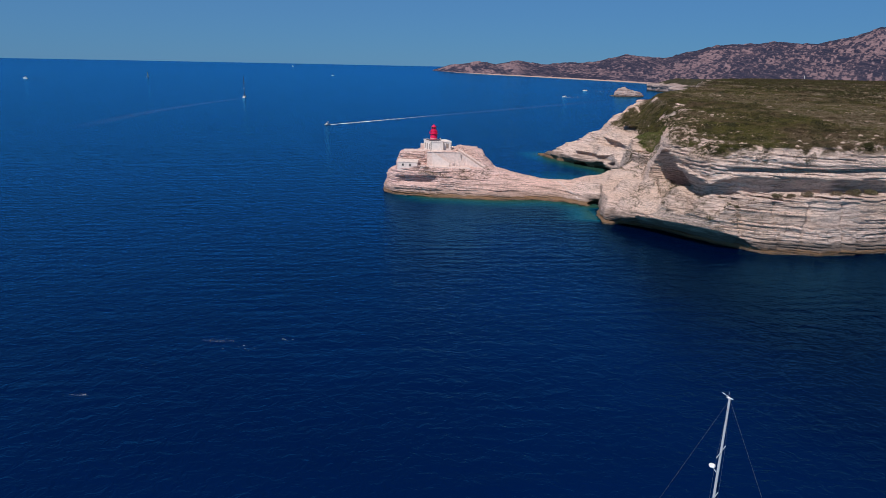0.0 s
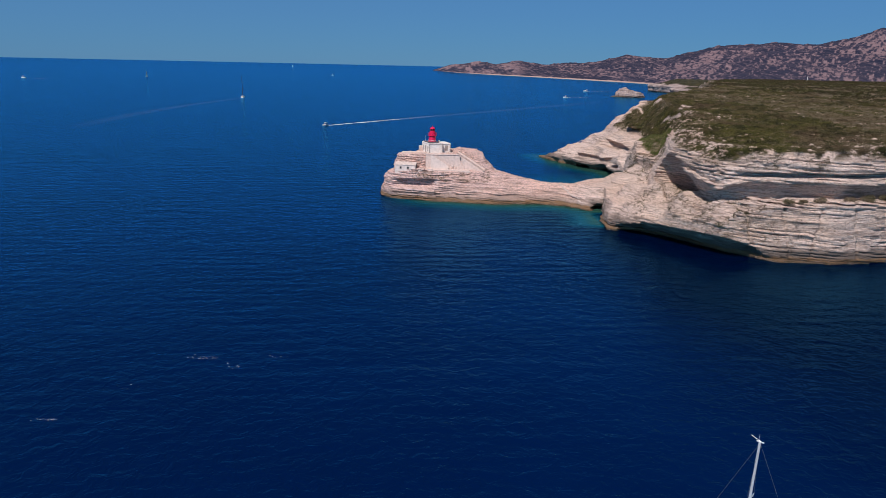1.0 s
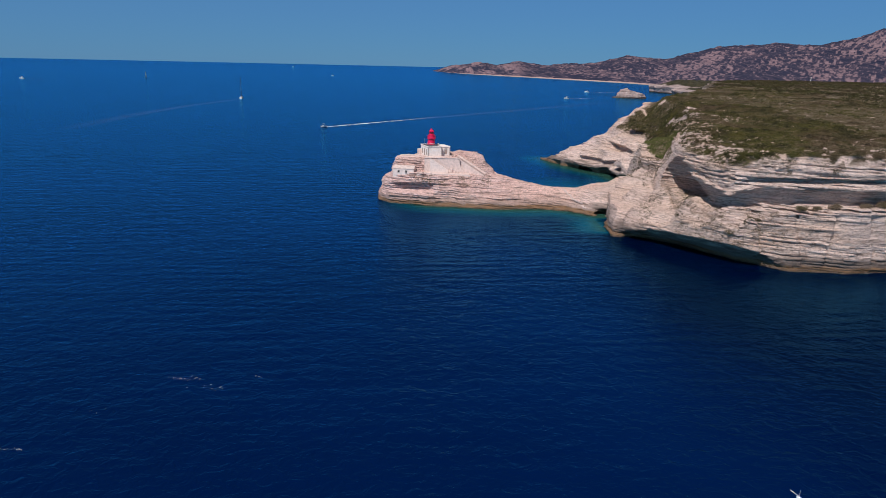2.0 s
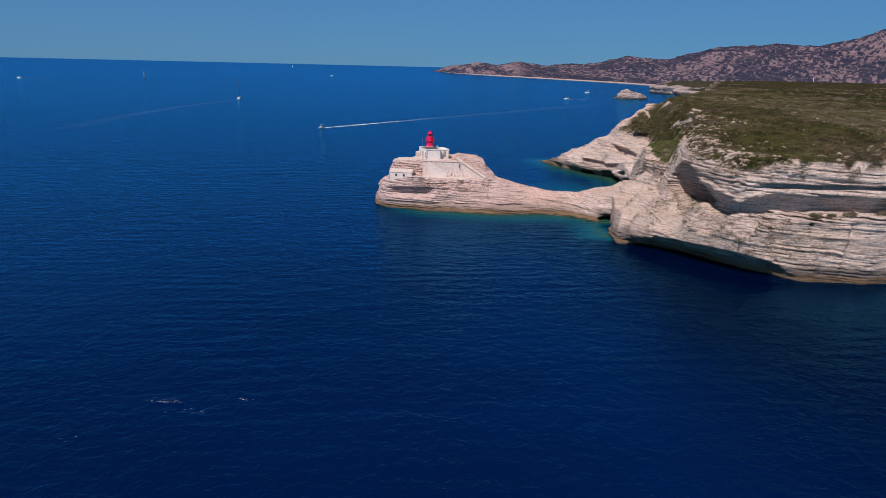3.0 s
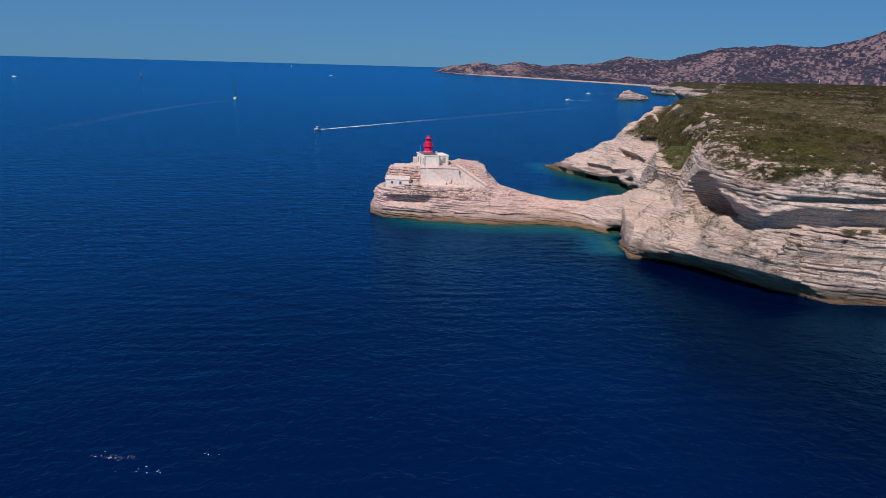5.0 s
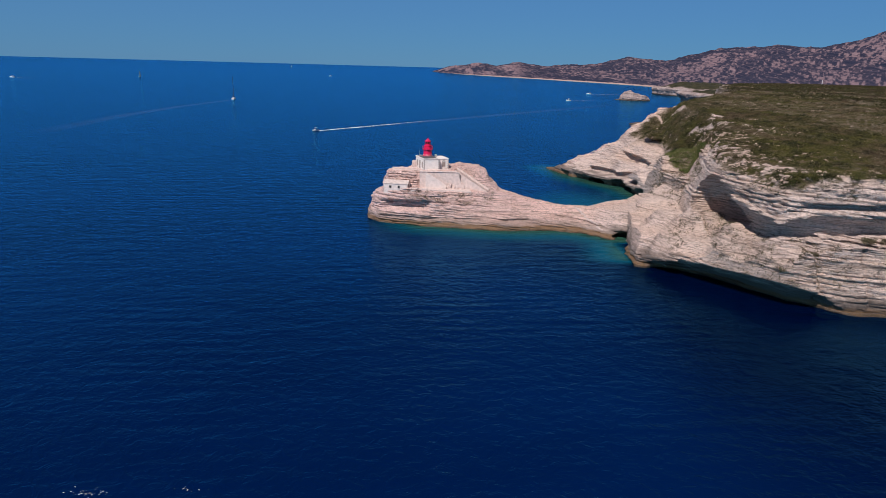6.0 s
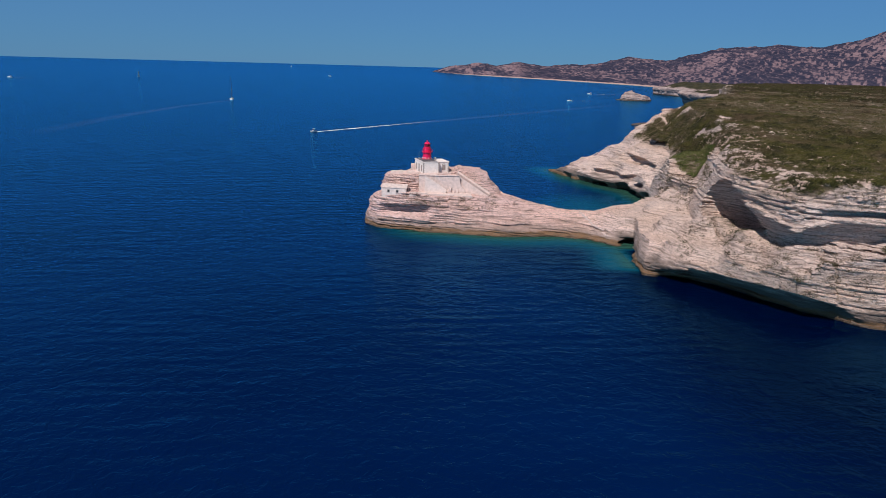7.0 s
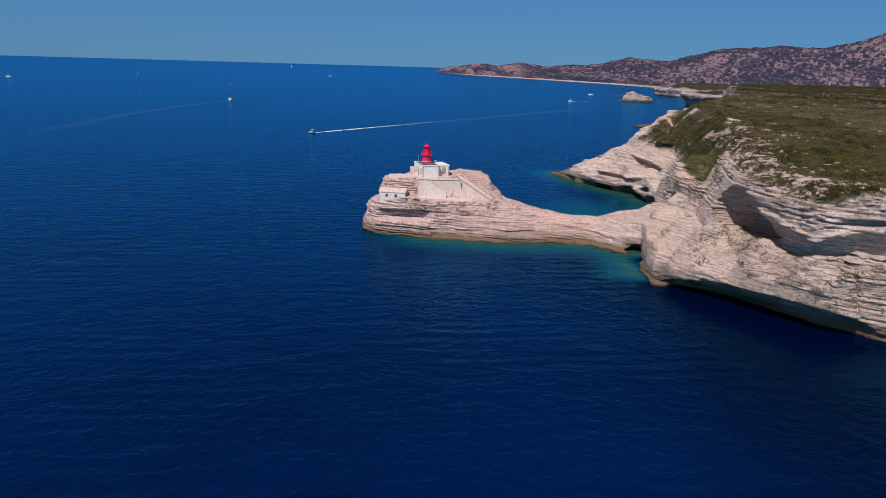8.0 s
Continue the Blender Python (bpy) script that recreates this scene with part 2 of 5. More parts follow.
def box(bm, lo, hi, bevel=0.0, m=None):
    r = bmesh.ops.create_cube(bm, size=1.0)
    c = [(a + b) / 2 for a, b in zip(lo, hi)]
    s = [b - a for a, b in zip(lo, hi)]
    for v in r["verts"]:
        v.co = Vector((v.co.x * s[0] + c[0], v.co.y * s[1] + c[1], v.co.z * s[2] + c[2]))
    if bevel:
        edges = {e for v in r["verts"] for e in v.link_edges}
        got = bmesh.ops.bevel(bm, geom=list(edges), offset=bevel, segments=1, affect="EDGES")
        verts = {v for f in got["faces"] for v in f.verts} | {v for v in r["verts"] if v.is_valid}
    else:
        verts = set(r["verts"])
    if m is not None:
        bmesh.ops.transform(bm, matrix=m, verts=list(verts))
    return bm


def boxed(lo, hi, bevel=0.0, m=None):
    return box(bmesh.new(), lo, hi, bevel, m)


def lathe(profile, segs=24, bm=None, centre=(0, 0, 0)):
    """Turns (radius, height) pairs round the z axis."""
    bm = bm or bmesh.new()
    rings = []
    for r, z in profile:
        rings.append([bm.verts.new((centre[0] + max(r, 0.001) * math.cos(2 * math.pi * k / segs), centre[1] + max(r, 0.001) * math.sin(2 * math.pi * k / segs), centre[2] + z)) for k in range(segs)])
    for a, b in zip(rings, rings[1:]):
        for k in range(segs):
            bm.faces.new((a[k], a[(k + 1) % segs], b[(k + 1) % segs], b[k]))
    bm.faces.new(list(reversed(rings[0])))
    bm.faces.new(rings[-1])
    return bm


def tube(a, b, r0, r1=None, segs=8, bm=None):
    bm = bm or bmesh.new()
    a, b = Vector(a), Vector(b)
    q = (b - a).to_track_quat("Z", "Y").to_matrix()
    r1 = r0 if r1 is None else r1
    ra, rb = [], []
    for k in range(segs):
        d = Vector((math.cos(2 * math.pi * k / segs), math.sin(2 * math.pi * k / segs), 0))
        ra.append(bm.verts.new(a + q @ (d * r0)))
        rb.append(bm.verts.new(b + q @ (d * r1)))
    for k in range(segs):
        bm.faces.new((ra[k], ra[(k + 1) % segs], rb[(k + 1) % segs], rb[k]))
    bm.faces.new(list(reversed(ra)))
    bm.faces.new(rb)
    return bm


def mesh_arrays(name, verts, quads, material, attributes=(), smooth=False, kind="", label="", category=""):
    """A mesh object from arrays of corners and of four-sided (or three-sided) faces."""
    me = bpy.data.meshes.new(name)
    side = quads.shape[1]
    me.vertices.add(len(verts))
    me.vertices.foreach_set("co", np.asarray(verts, np.float32).ravel())
    me.loops.add(quads.size)
    me.loops.foreach_set("vertex_index", np.asarray(quads, np.int32).ravel())
    me.polygons.add(len(quads))
    me.polygons.foreach_set("loop_start", np.arange(0, quads.size, side, dtype=np.int32))
    me.polygons.foreach_set("use_smooth", np.full(len(quads), smooth))
    for key, values in attributes:
        at = me.attributes.new(key, "FLOAT", "POINT")
        at.data.foreach_set("value", np.asarray(values, np.float32))
    me.update(calc_edges=True)
    me.materials.append(material)
    ob = new(name, me)
    return tagged(ob, label, category, "", kind)


RNG = np.random.default_rng(7)
TABLE = RNG.random((64, 64, 64)).astype(np.float32)


def value_noise(x, y, z=0.0):
    """Smooth lattice noise, 0 to 1, on arrays."""
    x, y, z = np.broadcast_arrays(np.asarray(x, np.float32), np.asarray(y, np.float32), np.asarray(z, np.float32))
    cell = [np.floor(c).astype(np.int32) for c in (x, y, z)]
    f = [c - i for c, i in zip((x, y, z), cell)]
    f = [t * t * (3 - 2 * t) for t in f]
    i, j, k = [c & 63 for c in cell]
    i1, j1, k1 = (i + 1) & 63, (j + 1) & 63, (k + 1) & 63
    lo = (TABLE[i, j, k] * (1 - f[0]) + TABLE[i1, j, k] * f[0]) * (1 - f[1]) + (TABLE[i, j1, k] * (1 - f[0]) + TABLE[i1, j1, k] * f[0]) * f[1]
    hi = (TABLE[i, j, k1] * (1 - f[0]) + TABLE[i1, j, k1] * f[0]) * (1 - f[1]) + (TABLE[i, j1, k1] * (1 - f[0]) + TABLE[i1, j1, k1] * f[0]) * f[1]
    return lo * (1 - f[2]) + hi * f[2]


def fractal(x, y, z=0.0, octaves=4):
    total, amp, s = 0.0, 0.5, 1.0
    for o in range(octaves):
        total = total + amp * value_noise(x * s + 17.3 * o, y * s + 5.1 * o, z * s + 9.7 * o if not np.isscalar(z) else z + 3.3 * o)
        amp, s = amp * 0.5, s * 2.03
    return total / (1 - 0.5 ** octaves)


def inside_distance(px, py, poly):
    """Signed distance to a polygon in plan, negative inside."""
    best = np.full(px.shape, 1e9, np.float32)
    odd = np.zeros(px.shape, bool)
    for (ax, ay), (bx, by) in zip(poly, poly[1:] + poly[:1]):
        ex, ey = bx - ax, by - ay
        t = np.clip(((px - ax) * ex + (py - ay) * ey) / (ex * ex + ey * ey), 0, 1)
        best = np.minimum(best, (px - ax - t * ex) ** 2 + (py - ay - t * ey) ** 2)
        cross = (ay > py) != (by > py)
        odd ^= cross & (px < ex * (py - ay) / (ey if ey else 1e-9) + ax)
    return np.where(odd, -1, 1) * np.sqrt(best)


def smooth01(v, lo, hi):
    t = np.clip((v - lo) / (hi - lo), 0, 1)
    return t * t * (3 - 2 * t)


def hump(v, lo, hi, soft):
    return smooth01(v, lo - soft, lo + soft) * (1 - smooth01(v, hi - soft, hi + soft))


def blend_points(px, py, spots, power=3.0):
    """Height by weighting known spots by nearness."""
    top, total = 0.0, 0.0
    for sx, sy, sz in spots:
        w = 1.0 / ((px - sx) ** 2 + (py - sy) ** 2 + 2.0) ** (power / 2)
        top, total = top + w * sz, total + w
    return top / total


# ---- the coast: one solid of limestone, carved by layers ----
NECK_SHORE = [(-20, 3.4), (-16.4, -1.3), (-9, -4), (0, -5.8), (9, -6.9), (17, -8.7), (26, -9.8), (34.5, -8.9), (43, -8), (51.5, -10.4), (58.5, -16.5), (64, -18),
              (88, -18), (88, 14), (74, 10), (60, 9), (48, 9), (38, 14), (30, 22), (20, 27), (5, 28), (-8, 25), (-17, 17), (-21, 9)]
HILL_FOOT = [(-14.6, 4.4), (-4, 3.4), (12, 4), (19, 3.5), (24, 5), (25, 13), (19, 21), (5, 24), (-8, 22), (-15.6, 12)]
SHELF_LIP = [(63, -20), (60, -26), (58.5, -39), (58, -44.5), (62, -50), (69, -58), (76, -67.5), (83, -75.5), (91, -78), (102, -78.5), (111, -80), (122, -78.5), (135, -75.5), (200, -66), (200, 6), (84, 6), (72, -3), (65, -11)]
PLATEAU_EDGE = [(76, -50), (78, -61), (80.5, -69), (87, -72), (100, -74.5), (115, -76), (135, -73), (200, -64), (240, 260), (206, 240), (166, 190), (136, 148), (118, 122), (109, 95), (105, 60), (101, 35), (97, 15), (90, 0), (84, -20), (79, -36)]
BACK_SHORE = [(61.4, 129), (67, 106), (76, 86), (85, 72), (88, 50), (84, 30), (80, 8), (80, -10), (200, -10), (250, 270), (212, 248), (171, 194), (140, 154), (114, 136), (93, 127), (72, 129)]
SHELF_TOP = [(58.5, -44, 2.6), (61, -49, 4.2), (68, -57, 6.6), (76, -66.5, 8.8), (82, -74.5, 10.6), (88, -77, 14), (100, -77, 15.7), (120, -77, 16.2), (136, -73, 16.5), (76, -40, 14.8),
             (80, -55, 15.2), (87, -64, 15.3), (67, -45, 9.6), (62.5, -37, 8), (62, -26, 7), (66, -18, 8.2), (72, -27, 12.5), (75, -10, 12.5), (62, -5, 7.2), (70, 5, 9), (84, -68.5, 14.8), (79, -62, 13.6), (72, -52, 10.3), (93, -70, 16.4), (104, -70.5, 16.9), (120, -70.5, 17.3), (135, -67, 17.5)]
BACK_TOP = [(61, 128, 0.6), (72, 110, 3.4), (84, 116, 6.6), (97, 120, 14.5), (104, 120, 21), (110, 127, 25.5), (116, 128, 30.5), (122, 133, 33), (132, 148, 34), (80, 85, 4), (88, 73, 6), (93, 85, 14), (100, 86, 20), (107, 90, 25), (90, 50, 7),
            (95, 46, 16), (103, 50, 24), (112, 42, 31), (117, 80, 31), (98, 22, 24), (90, 12, 17), (140, 170, 34), (150, 120, 34)]


SLOPE_CRACK = [(76.0, -39.5), (76.2, -46.2), (76.8, -57.6), (79.5, -64.7), (82.6, -69.9), (88.4, -73), (96, -75)]


def inside_line(px, py, line):
    """Distance in plan to an open line."""
    best = np.full(px.shape, 1e9, np.float32)
    for (ax, ay), (bx, by) in zip(line, line[1:]):
        ex, ey = bx - ax, by - ay
        t = np.clip(((px - ax) * ex + (py - ay) * ey) / (ex * ex + ey * ey), 0, 1)
        best = np.minimum(best, (px - ax - t * ex) ** 2 + (py - ay - t * ey) ** 2)
    return np.sqrt(best)


def plateau_height(px, py):
    east, north = np.maximum(px - 85, 0), np.maximum(py + 70, 0)
    z = 28.6 + 3.8 * (1 - np.exp(-east / 40)) + 8.0 * (1 - np.exp(-north / 150)) + 1.2 * (1 - np.exp(-(east + north) / 900)) - 0.022 * np.maximum(north - 600, 0)
    return z + 1.6 * (fractal(px / 22, py / 22, 3.1) - 0.5) + 0.7 * (fractal(px / 5, py / 5, 8.1, 3) - 0.5)


def layer_table(step, seed):
    r = np.random.default_rng(seed)
    n = int(60 / step)
    return np.cumsum(np.full(n, step) * r.uniform(0.5, 1.5, n)) - 8, r.uniform(-1, 1, n)


def layers(z, step, seed):
    """Stepped random relief that depends on height: hard and soft beds."""
    at, v = layer_table(step, seed)
    i = np.clip(np.searchsorted(at, z), 1, len(at) - 1)
    t = np.clip((z - at[i - 1]) / (at[i] - at[i - 1]), 0, 1)
    t = smooth01(t, 0.72, 1.0)
    return (v[i - 1] * (1 - t) + v[i] * t).astype(np.float32)


def partings(z, step, seed, width):
    """Thin recessed seams between the beds: 1 on a seam, and the number of the nearest one."""
    at, v = layer_table(step, seed)
    i = np.clip(np.searchsorted(at, z), 1, len(at) - 1)
    lower = (z - at[i - 1]) < (at[i] - z)
    gap = np.where(lower, z - at[i - 1], at[i] - z)
    return np.clip(1 - gap / width, 0, 1).astype(np.float32), np.where(lower, i - 1, i).astype(np.float32)


def coast_field(gx, gy, gz):
    px, py = np.meshgrid(gx, gy, indexing="ij")
    px, py = px.astype(np.float32), py.astype(np.float32)
    wob = 1.6 * (fractal(px / 9, py / 9, 1.7, 4) - 0.5) * 2
    neck = inside_distance(px, py, NECK_SHORE) + 0.6 * wob
    hill = inside_distance(px, py, HILL_FOOT) + 0.6 * wob
    shelf = inside_distance(px, py, SHELF_LIP) + 0.7 * wob
    upper = inside_distance(px, py, PLATEAU_EDGE) + 0.9 * wob
    back = inside_distance(px, py, BACK_SHORE) + 0.8 * wob
    crest = np.interp(px, [-21, -17, -14, 0, 14, 24, 32, 43, 55, 66, 76, 86], [8.2, 9.6, 11.1, 11.4, 11.0, 10.4, 9.2, 7.6, 7.0, 8.6, 11.5, 15.5]) + 0.5 * (fractal(px / 6, py / 6, 4.4) - 0.5)
    run = np.interp(px, [-20, 2, 16, 30, 56, 64], [2.6, 3.4, 8.5, 10.5, 9.0, 5.0])
    hillrun = np.interp(px, [-15, 4, 14, 24], [0.30, 0.35, 0.8, 1.2])
    behind = smooth01(py, 7.5, 11)
    hillrun = hillrun + (0.38 - hillrun) * behind
    hilltop = np.interp(px, [-16, -10, 8, 11, 17, 19, 24, 30], [16.2, 16.6, 16.8, 18.0, 15.8, 14.0, 11.2, 10])
    hilltop = hilltop + behind * (np.interp(px, [-16, 8, 11, 17, 20.6, 22, 25, 30], [16.4, 16.8, 18.0, 17.5, 16.4, 13.4, 11.6, 10]) - hilltop)
    shelf_top = blend_points(px, py, SHELF_TOP, 3.4) + 0.9 * (fractal(px / 4, py / 4, 6.6) - 0.5)
    back_top = np.minimum(blend_points(px, py, BACK_TOP, 3.4), plateau_height(px, py)) + 1.0 * (fractal(px / 5, py / 5, 2.6) - 0.5)
    top = plateau_height(px, py)
    under = hump(px, 60.5, 95, 4.0)
    lip = np.interp(px, [58, 62, 68, 76, 83, 90, 96], [0.8, 2.8, 5.3, 6.0, 6.2, 4.4, 1.2])
    front = smooth01(py, -34, -46)
    groove_part = smooth01(px, 84, 90)
    warp = 3.0 * (fractal(px / 60, py / 60, 5.5, 2) - 0.5)
    out = np.empty((len(gx), len(gy), len(gz)), np.float32)
    for k, z in enumerate(gz):
        up = np.float32(max(z, 0.0))
        ripple = np.float32(0.0)
        # peninsula and neck
        f = neck + run * (up / crest) ** 1.3
        f = f + 3.4 * hump(z - 0.04 * px, 4.9, 8.0, 0.45) * hump(px, -13.5, 0.5, 3.0) + 0.7 * hump(z - 0.012 * px, 2.3, 2.9, 0.15) * hump(px, -13, 34, 6)
        f = f + 0.9 * hump(z + 0.10 * (px - 45), 3.6, 4.3, 0.25) * hump(px, 40, 58, 4)
        f = f - 0.45 * hump(z, -3, 0.5, 0.3)
        a = np.maximum(f, z - crest)
        # lighthouse hill
        f = np.maximum(hill + hillrun * (z - 11.0), z - hilltop)
        a = np.minimum(a, np.maximum(f, 4.0 - z))
        # lower shelf
        f = shelf + under * (np.minimum(2.6, 0.45 * lip) * smooth01(lip - z, 0.0, 0.9) + 0.85 * np.clip(lip - z, 0, 8)) + (1 - hump(px, 62, 89, 3)) * 0.11 * up + 0.26 * up * (1 - smooth01(px, 60, 67)) * smooth01(py, -16, -26)
        s = np.maximum(f, (z - shelf_top) * 0.8)
        # plateau block with its recess
        inset = np.interp(z + np.interp(px, [74, 78, 81.5, 85, 89], [-3.0, 0.5, 2.6, 1.5, 0.0]), [13, 17, 19.2, 20.6, 21.3, 22.2, 22.5, 23.6, 24.1, 26, 28, 29.5, 31, 34], [4.8, 4.6, 3.9, 1.9, 0.2, 0.0, 0.9, 0.9, 0.4, 0.5, 1.4, 2.6, 5.0, 9.0])
        groove = 1.7 * hump(z - 0.02 * (px - 90), 22.7, 23.9, 0.25) * groove_part
        side = np.interp(z, [5, 13, 20, 26, 31, 36], [-7, -5.0, -2.0, 0.5, 4.0, 8])
        f = upper + front * (inset + groove) + (1 - front) * side
        u = np.maximum(np.maximum(f, (z - top) * 0.9), 2.0 - z)
        cave = np.sqrt(((px - 81) / 8.8) ** 2 + ((py + 43) / 13.5) ** 2 + ((z - 18.6 + 0.45 * (px - 77)) / 7.6) ** 2) - 1
        u = np.maximum(u, -cave * 5)
        hollow = (u < s) & (u < a) & ((cave < 0.35) | (front * hump(z + np.interp(px, [74, 78, 81.5, 85, 89], [-3.0, 0.5, 2.6, 1.5, 0.0]), 12, 20.8, 0.6) > 0.5))
        # back headland with its dark hollows
        sag = 1.2 * (value_noise(px / 7, py / 9, 2.0) - 0.5)
        notch = 3.8 * hump(z - 5.4 + sag, -1.1, 0.9, 0.4) * hump(py, 58, 97, 4)
        notch = notch + 4.4 * hump(z - 13.0 + 0.28 * (px - 89) + sag, -2.1, 1.8, 0.6) * hump(py, 64, 93, 4)
        notch = notch + 4.4 * hump(z - 19.6 + sag, -1.9, 1.6, 0.6) * hump(py, 62, 98, 4)
        foot = 3.0 * (1 - smooth01(z, 1.5, 2.7)) * smooth01(value_noise(px / 8, py / 8, 6.0), 0.25, 0.5) * hump(py, 42, 110, 4)
        f = back + 0.15 * up + notch + foot
        f = np.maximum(f, (z - back_top) * 0.75 + 0.8 * notch)
        sea_cave = np.sqrt(((px - 80) / 4.5) ** 2 + ((py - 90) / 6) ** 2 + (z / 2.8) ** 2) - 1
        for ex, ey, rx, ry, rz in ((85.5, 73, 6, 8, 4.2), (86, 50, 6, 7, 4.6)):
            sea_cave = np.minimum(sea_cave, np.sqrt(((px - ex) / rx) ** 2 + ((py - ey) / ry) ** 2 + (z / rz) ** 2) - 1)
        f = np.maximum(f, -sea_cave * 3)
        a = np.minimum(np.minimum(a, s), np.minimum(u, f))
        # small arch in the bay's corner
        arch = np.sqrt(((px - 65) / 5.5) ** 2 + ((py + 17) / 4.5) ** 2 + ((z - 0.6) / 2.2) ** 2) - 1
        a = np.maximum(a, -arch * 3)
        # beds
        near = np.abs(a) < 3.2
        qx, qy = px[near], py[near]
        fault = TABLE[np.floor((qx + 0.45 * qy + 3 * value_noise(qx / 9, qy / 9, z / 9)) / 7.5).astype(np.int32) & 63, 5, 7]
        bed = z + 1.1 * fault + 0.05 * qx + 0.03 * qy + warp[near] + 0.3 * (value_noise(qx / 7, qy / 7, z / 5) - 0.5)
        pinch = 0.25 + 1.4 * smooth01(value_noise(qx / 8 + 31, qy / 8, z / 2.2), 0.25, 0.75)
        rel = 0.15 * layers(bed, 1.5, 3) + 0.22 * layers(bed * 1.0 + 0.5 * fault, 0.62, 4) + 0.30 * (fault - 0.5)
        seam, which = partings(bed, 0.85, 8, 0.26)
        seam = 0.68 * seam * smooth01(value_noise(qx / 10 + 7.7 * which, qy / 10, which * 3.3), 0.35, 0.6)
        cell = TABLE[np.floor(qx / 1.7 + 0.3 * value_noise(qx, qy, z)).astype(np.int32) & 63, np.floor(qy / 1.7).astype(np.int32) & 63, np.floor(bed / 0.75).astype(np.int32) & 63]
        # worn slopes, the hollows and the far cove are smoother than the open faces
        worn = hump(qx, 57, 86, 3) * smooth01(qy, -76, -66) * (1 - smooth01(qy, -6, 6)) * (z < 16) * smooth01(z - lip[near], 0.3, 1.5)
        worn = np.maximum(worn, 0.8 * hollow[near])
        worn = np.maximum(worn, 0.7 * smooth01(qy, 20, 36))
        worn = np.maximum(worn, 0.8 * smooth01(z - crest[near], -1.2, -0.4) * hump(qx, 8, 66, 4))
        seam = seam * smooth01(value_noise(qx / 19 + 3, qy / 19, z / 5), 0.10, 0.45)
        calm = (1 - 0.75 * smooth01(z - top[near], -2.2, -1.0)) * (1 - 0.7 * worn)
        a[near] += 0.8 * (cell - 0.5) * value_noise(qx / 13, qy / 13, z / 6 + 4.0) * calm
        a[near] += (rel * pinch + seam) * calm + (0.62 - 0.1 * worn + 1.0 * under[near] * (z < lip[near])) * (fractal(qx / 4.5, qy / 4.5, np.float32(z / 2.5) + 0 * qx, 4) - 0.5)
        if 1.5 < z < 15:
            for jx, lean, deep_in in ((89.5, 0.30, 1.3), (99.5, 0.22, 1.0), (107.5, -0.15, 0.9), (118.5, 0.2, 1.1)):
                off = qx - jx + lean * (z - 8) + 0.8 * (value_noise(qx / 3, qy / 3, z / 2) - 0.5)
                a[near] += deep_in * np.exp(-(off / 0.45) ** 2) * (qy < -70) + 0.5 * deep_in * smooth01(off, 0.0, 0.4) * (1 - smooth01(off, 0.4, 4.0)) * (qy < -70)
        # a crack and a step that run down across the worn slope
        if 6 < z < 16.5:
            a[near] += 1.1 * np.exp(-(inside_line(qx, qy, SLOPE_CRACK) / 0.55) ** 2)
        out[:, :, k] = a
    return out


def surface_net(field, gx, gy, gz):
    """Four-sided faces where the field changes sign, one corner in each cell it crosses."""
    solid = field < 0
    n = solid[:-1, :-1, :-1].astype(np.int8)
    count = np.zeros_like(n)
    corners = [(i, j, k) for i in (0, 1) for j in (0, 1) for k in (0, 1)]
    sx, sy, sz = field.shape
    for i, j, k in corners:
        count += solid[i : sx - 1 + i, j : sy - 1 + j, k : sz - 1 + k]
    cells = np.argwhere((count > 0) & (count < 8))
    index = np.full(count.shape, -1, np.int32)
    index[tuple(cells.T)] = np.arange(len(cells))
    val = {c: field[cells[:, 0] + c[0], cells[:, 1] + c[1], cells[:, 2] + c[2]] for c in corners}
    total, hits = np.zeros((len(cells), 3), np.float32), np.zeros(len(cells), np.float32)
    for c in corners:
        for axis in range(3):
            if c[axis]:
                continue
            d = tuple(1 if a == axis else c[a] for a in range(3))
            va, vb = val[c], val[d]
            cut = (va < 0) != (vb < 0)
            t = np.where(cut, va / np.where(cut, va - vb, 1), 0)
            pos = np.array(c, np.float32)[None, :] + 0 * total
            pos[:, axis] = t
            total += np.where(cut[:, None], pos, 0)
            hits += cut
    local = total / hits[:, None]
    verts = np.empty_like(local)
    for axis, g in enumerate((gx, gy, gz)):
        g = np.asarray(g, np.float32)
        base = g[cells[:, axis]]
        verts[:, axis] = base + local[:, axis] * (g[cells[:, axis] + 1] - base)
    quads = []
    for axis in range(3):
        lo = [slice(1, -1)] * 3
        hi = [slice(1, -1)] * 3
        lo[axis], hi[axis] = slice(0, -1), slice(1, None)
        a, b = solid[tuple(lo)], solid[tuple(hi)]
        at = np.argwhere(a != b)
        flip = b[tuple(at.T)]
        at += 1
        at[:, axis] -= 1
        u, v = [(1, 2), (2, 0), (0, 1)][axis]
        ring = []
        for du, dv in ((-1, -1), (0, -1), (0, 0), (-1, 0)):
            q = at.copy()
            q[:, u] += du
            q[:, v] += dv
            ring.append(index[tuple(q.T)])
        ring = np.stack(ring, 1)
        ring[flip] = ring[flip][:, ::-1]
        quads.append(ring)
    return verts, np.concatenate(quads)


GX = np.concatenate([np.arange(-25, 114, 0.42), np.arange(114, 140, 0.6), np.arange(140, 216, 1.6)])
GY = np.concatenate([np.arange(-84, 30, 0.42), np.arange(30, 150, 0.9), np.arange(150, 250, 2.0)])
GZ = np.concatenate([np.arange(-2.4, 33, 0.23), np.arange(33, 46, 0.6)])


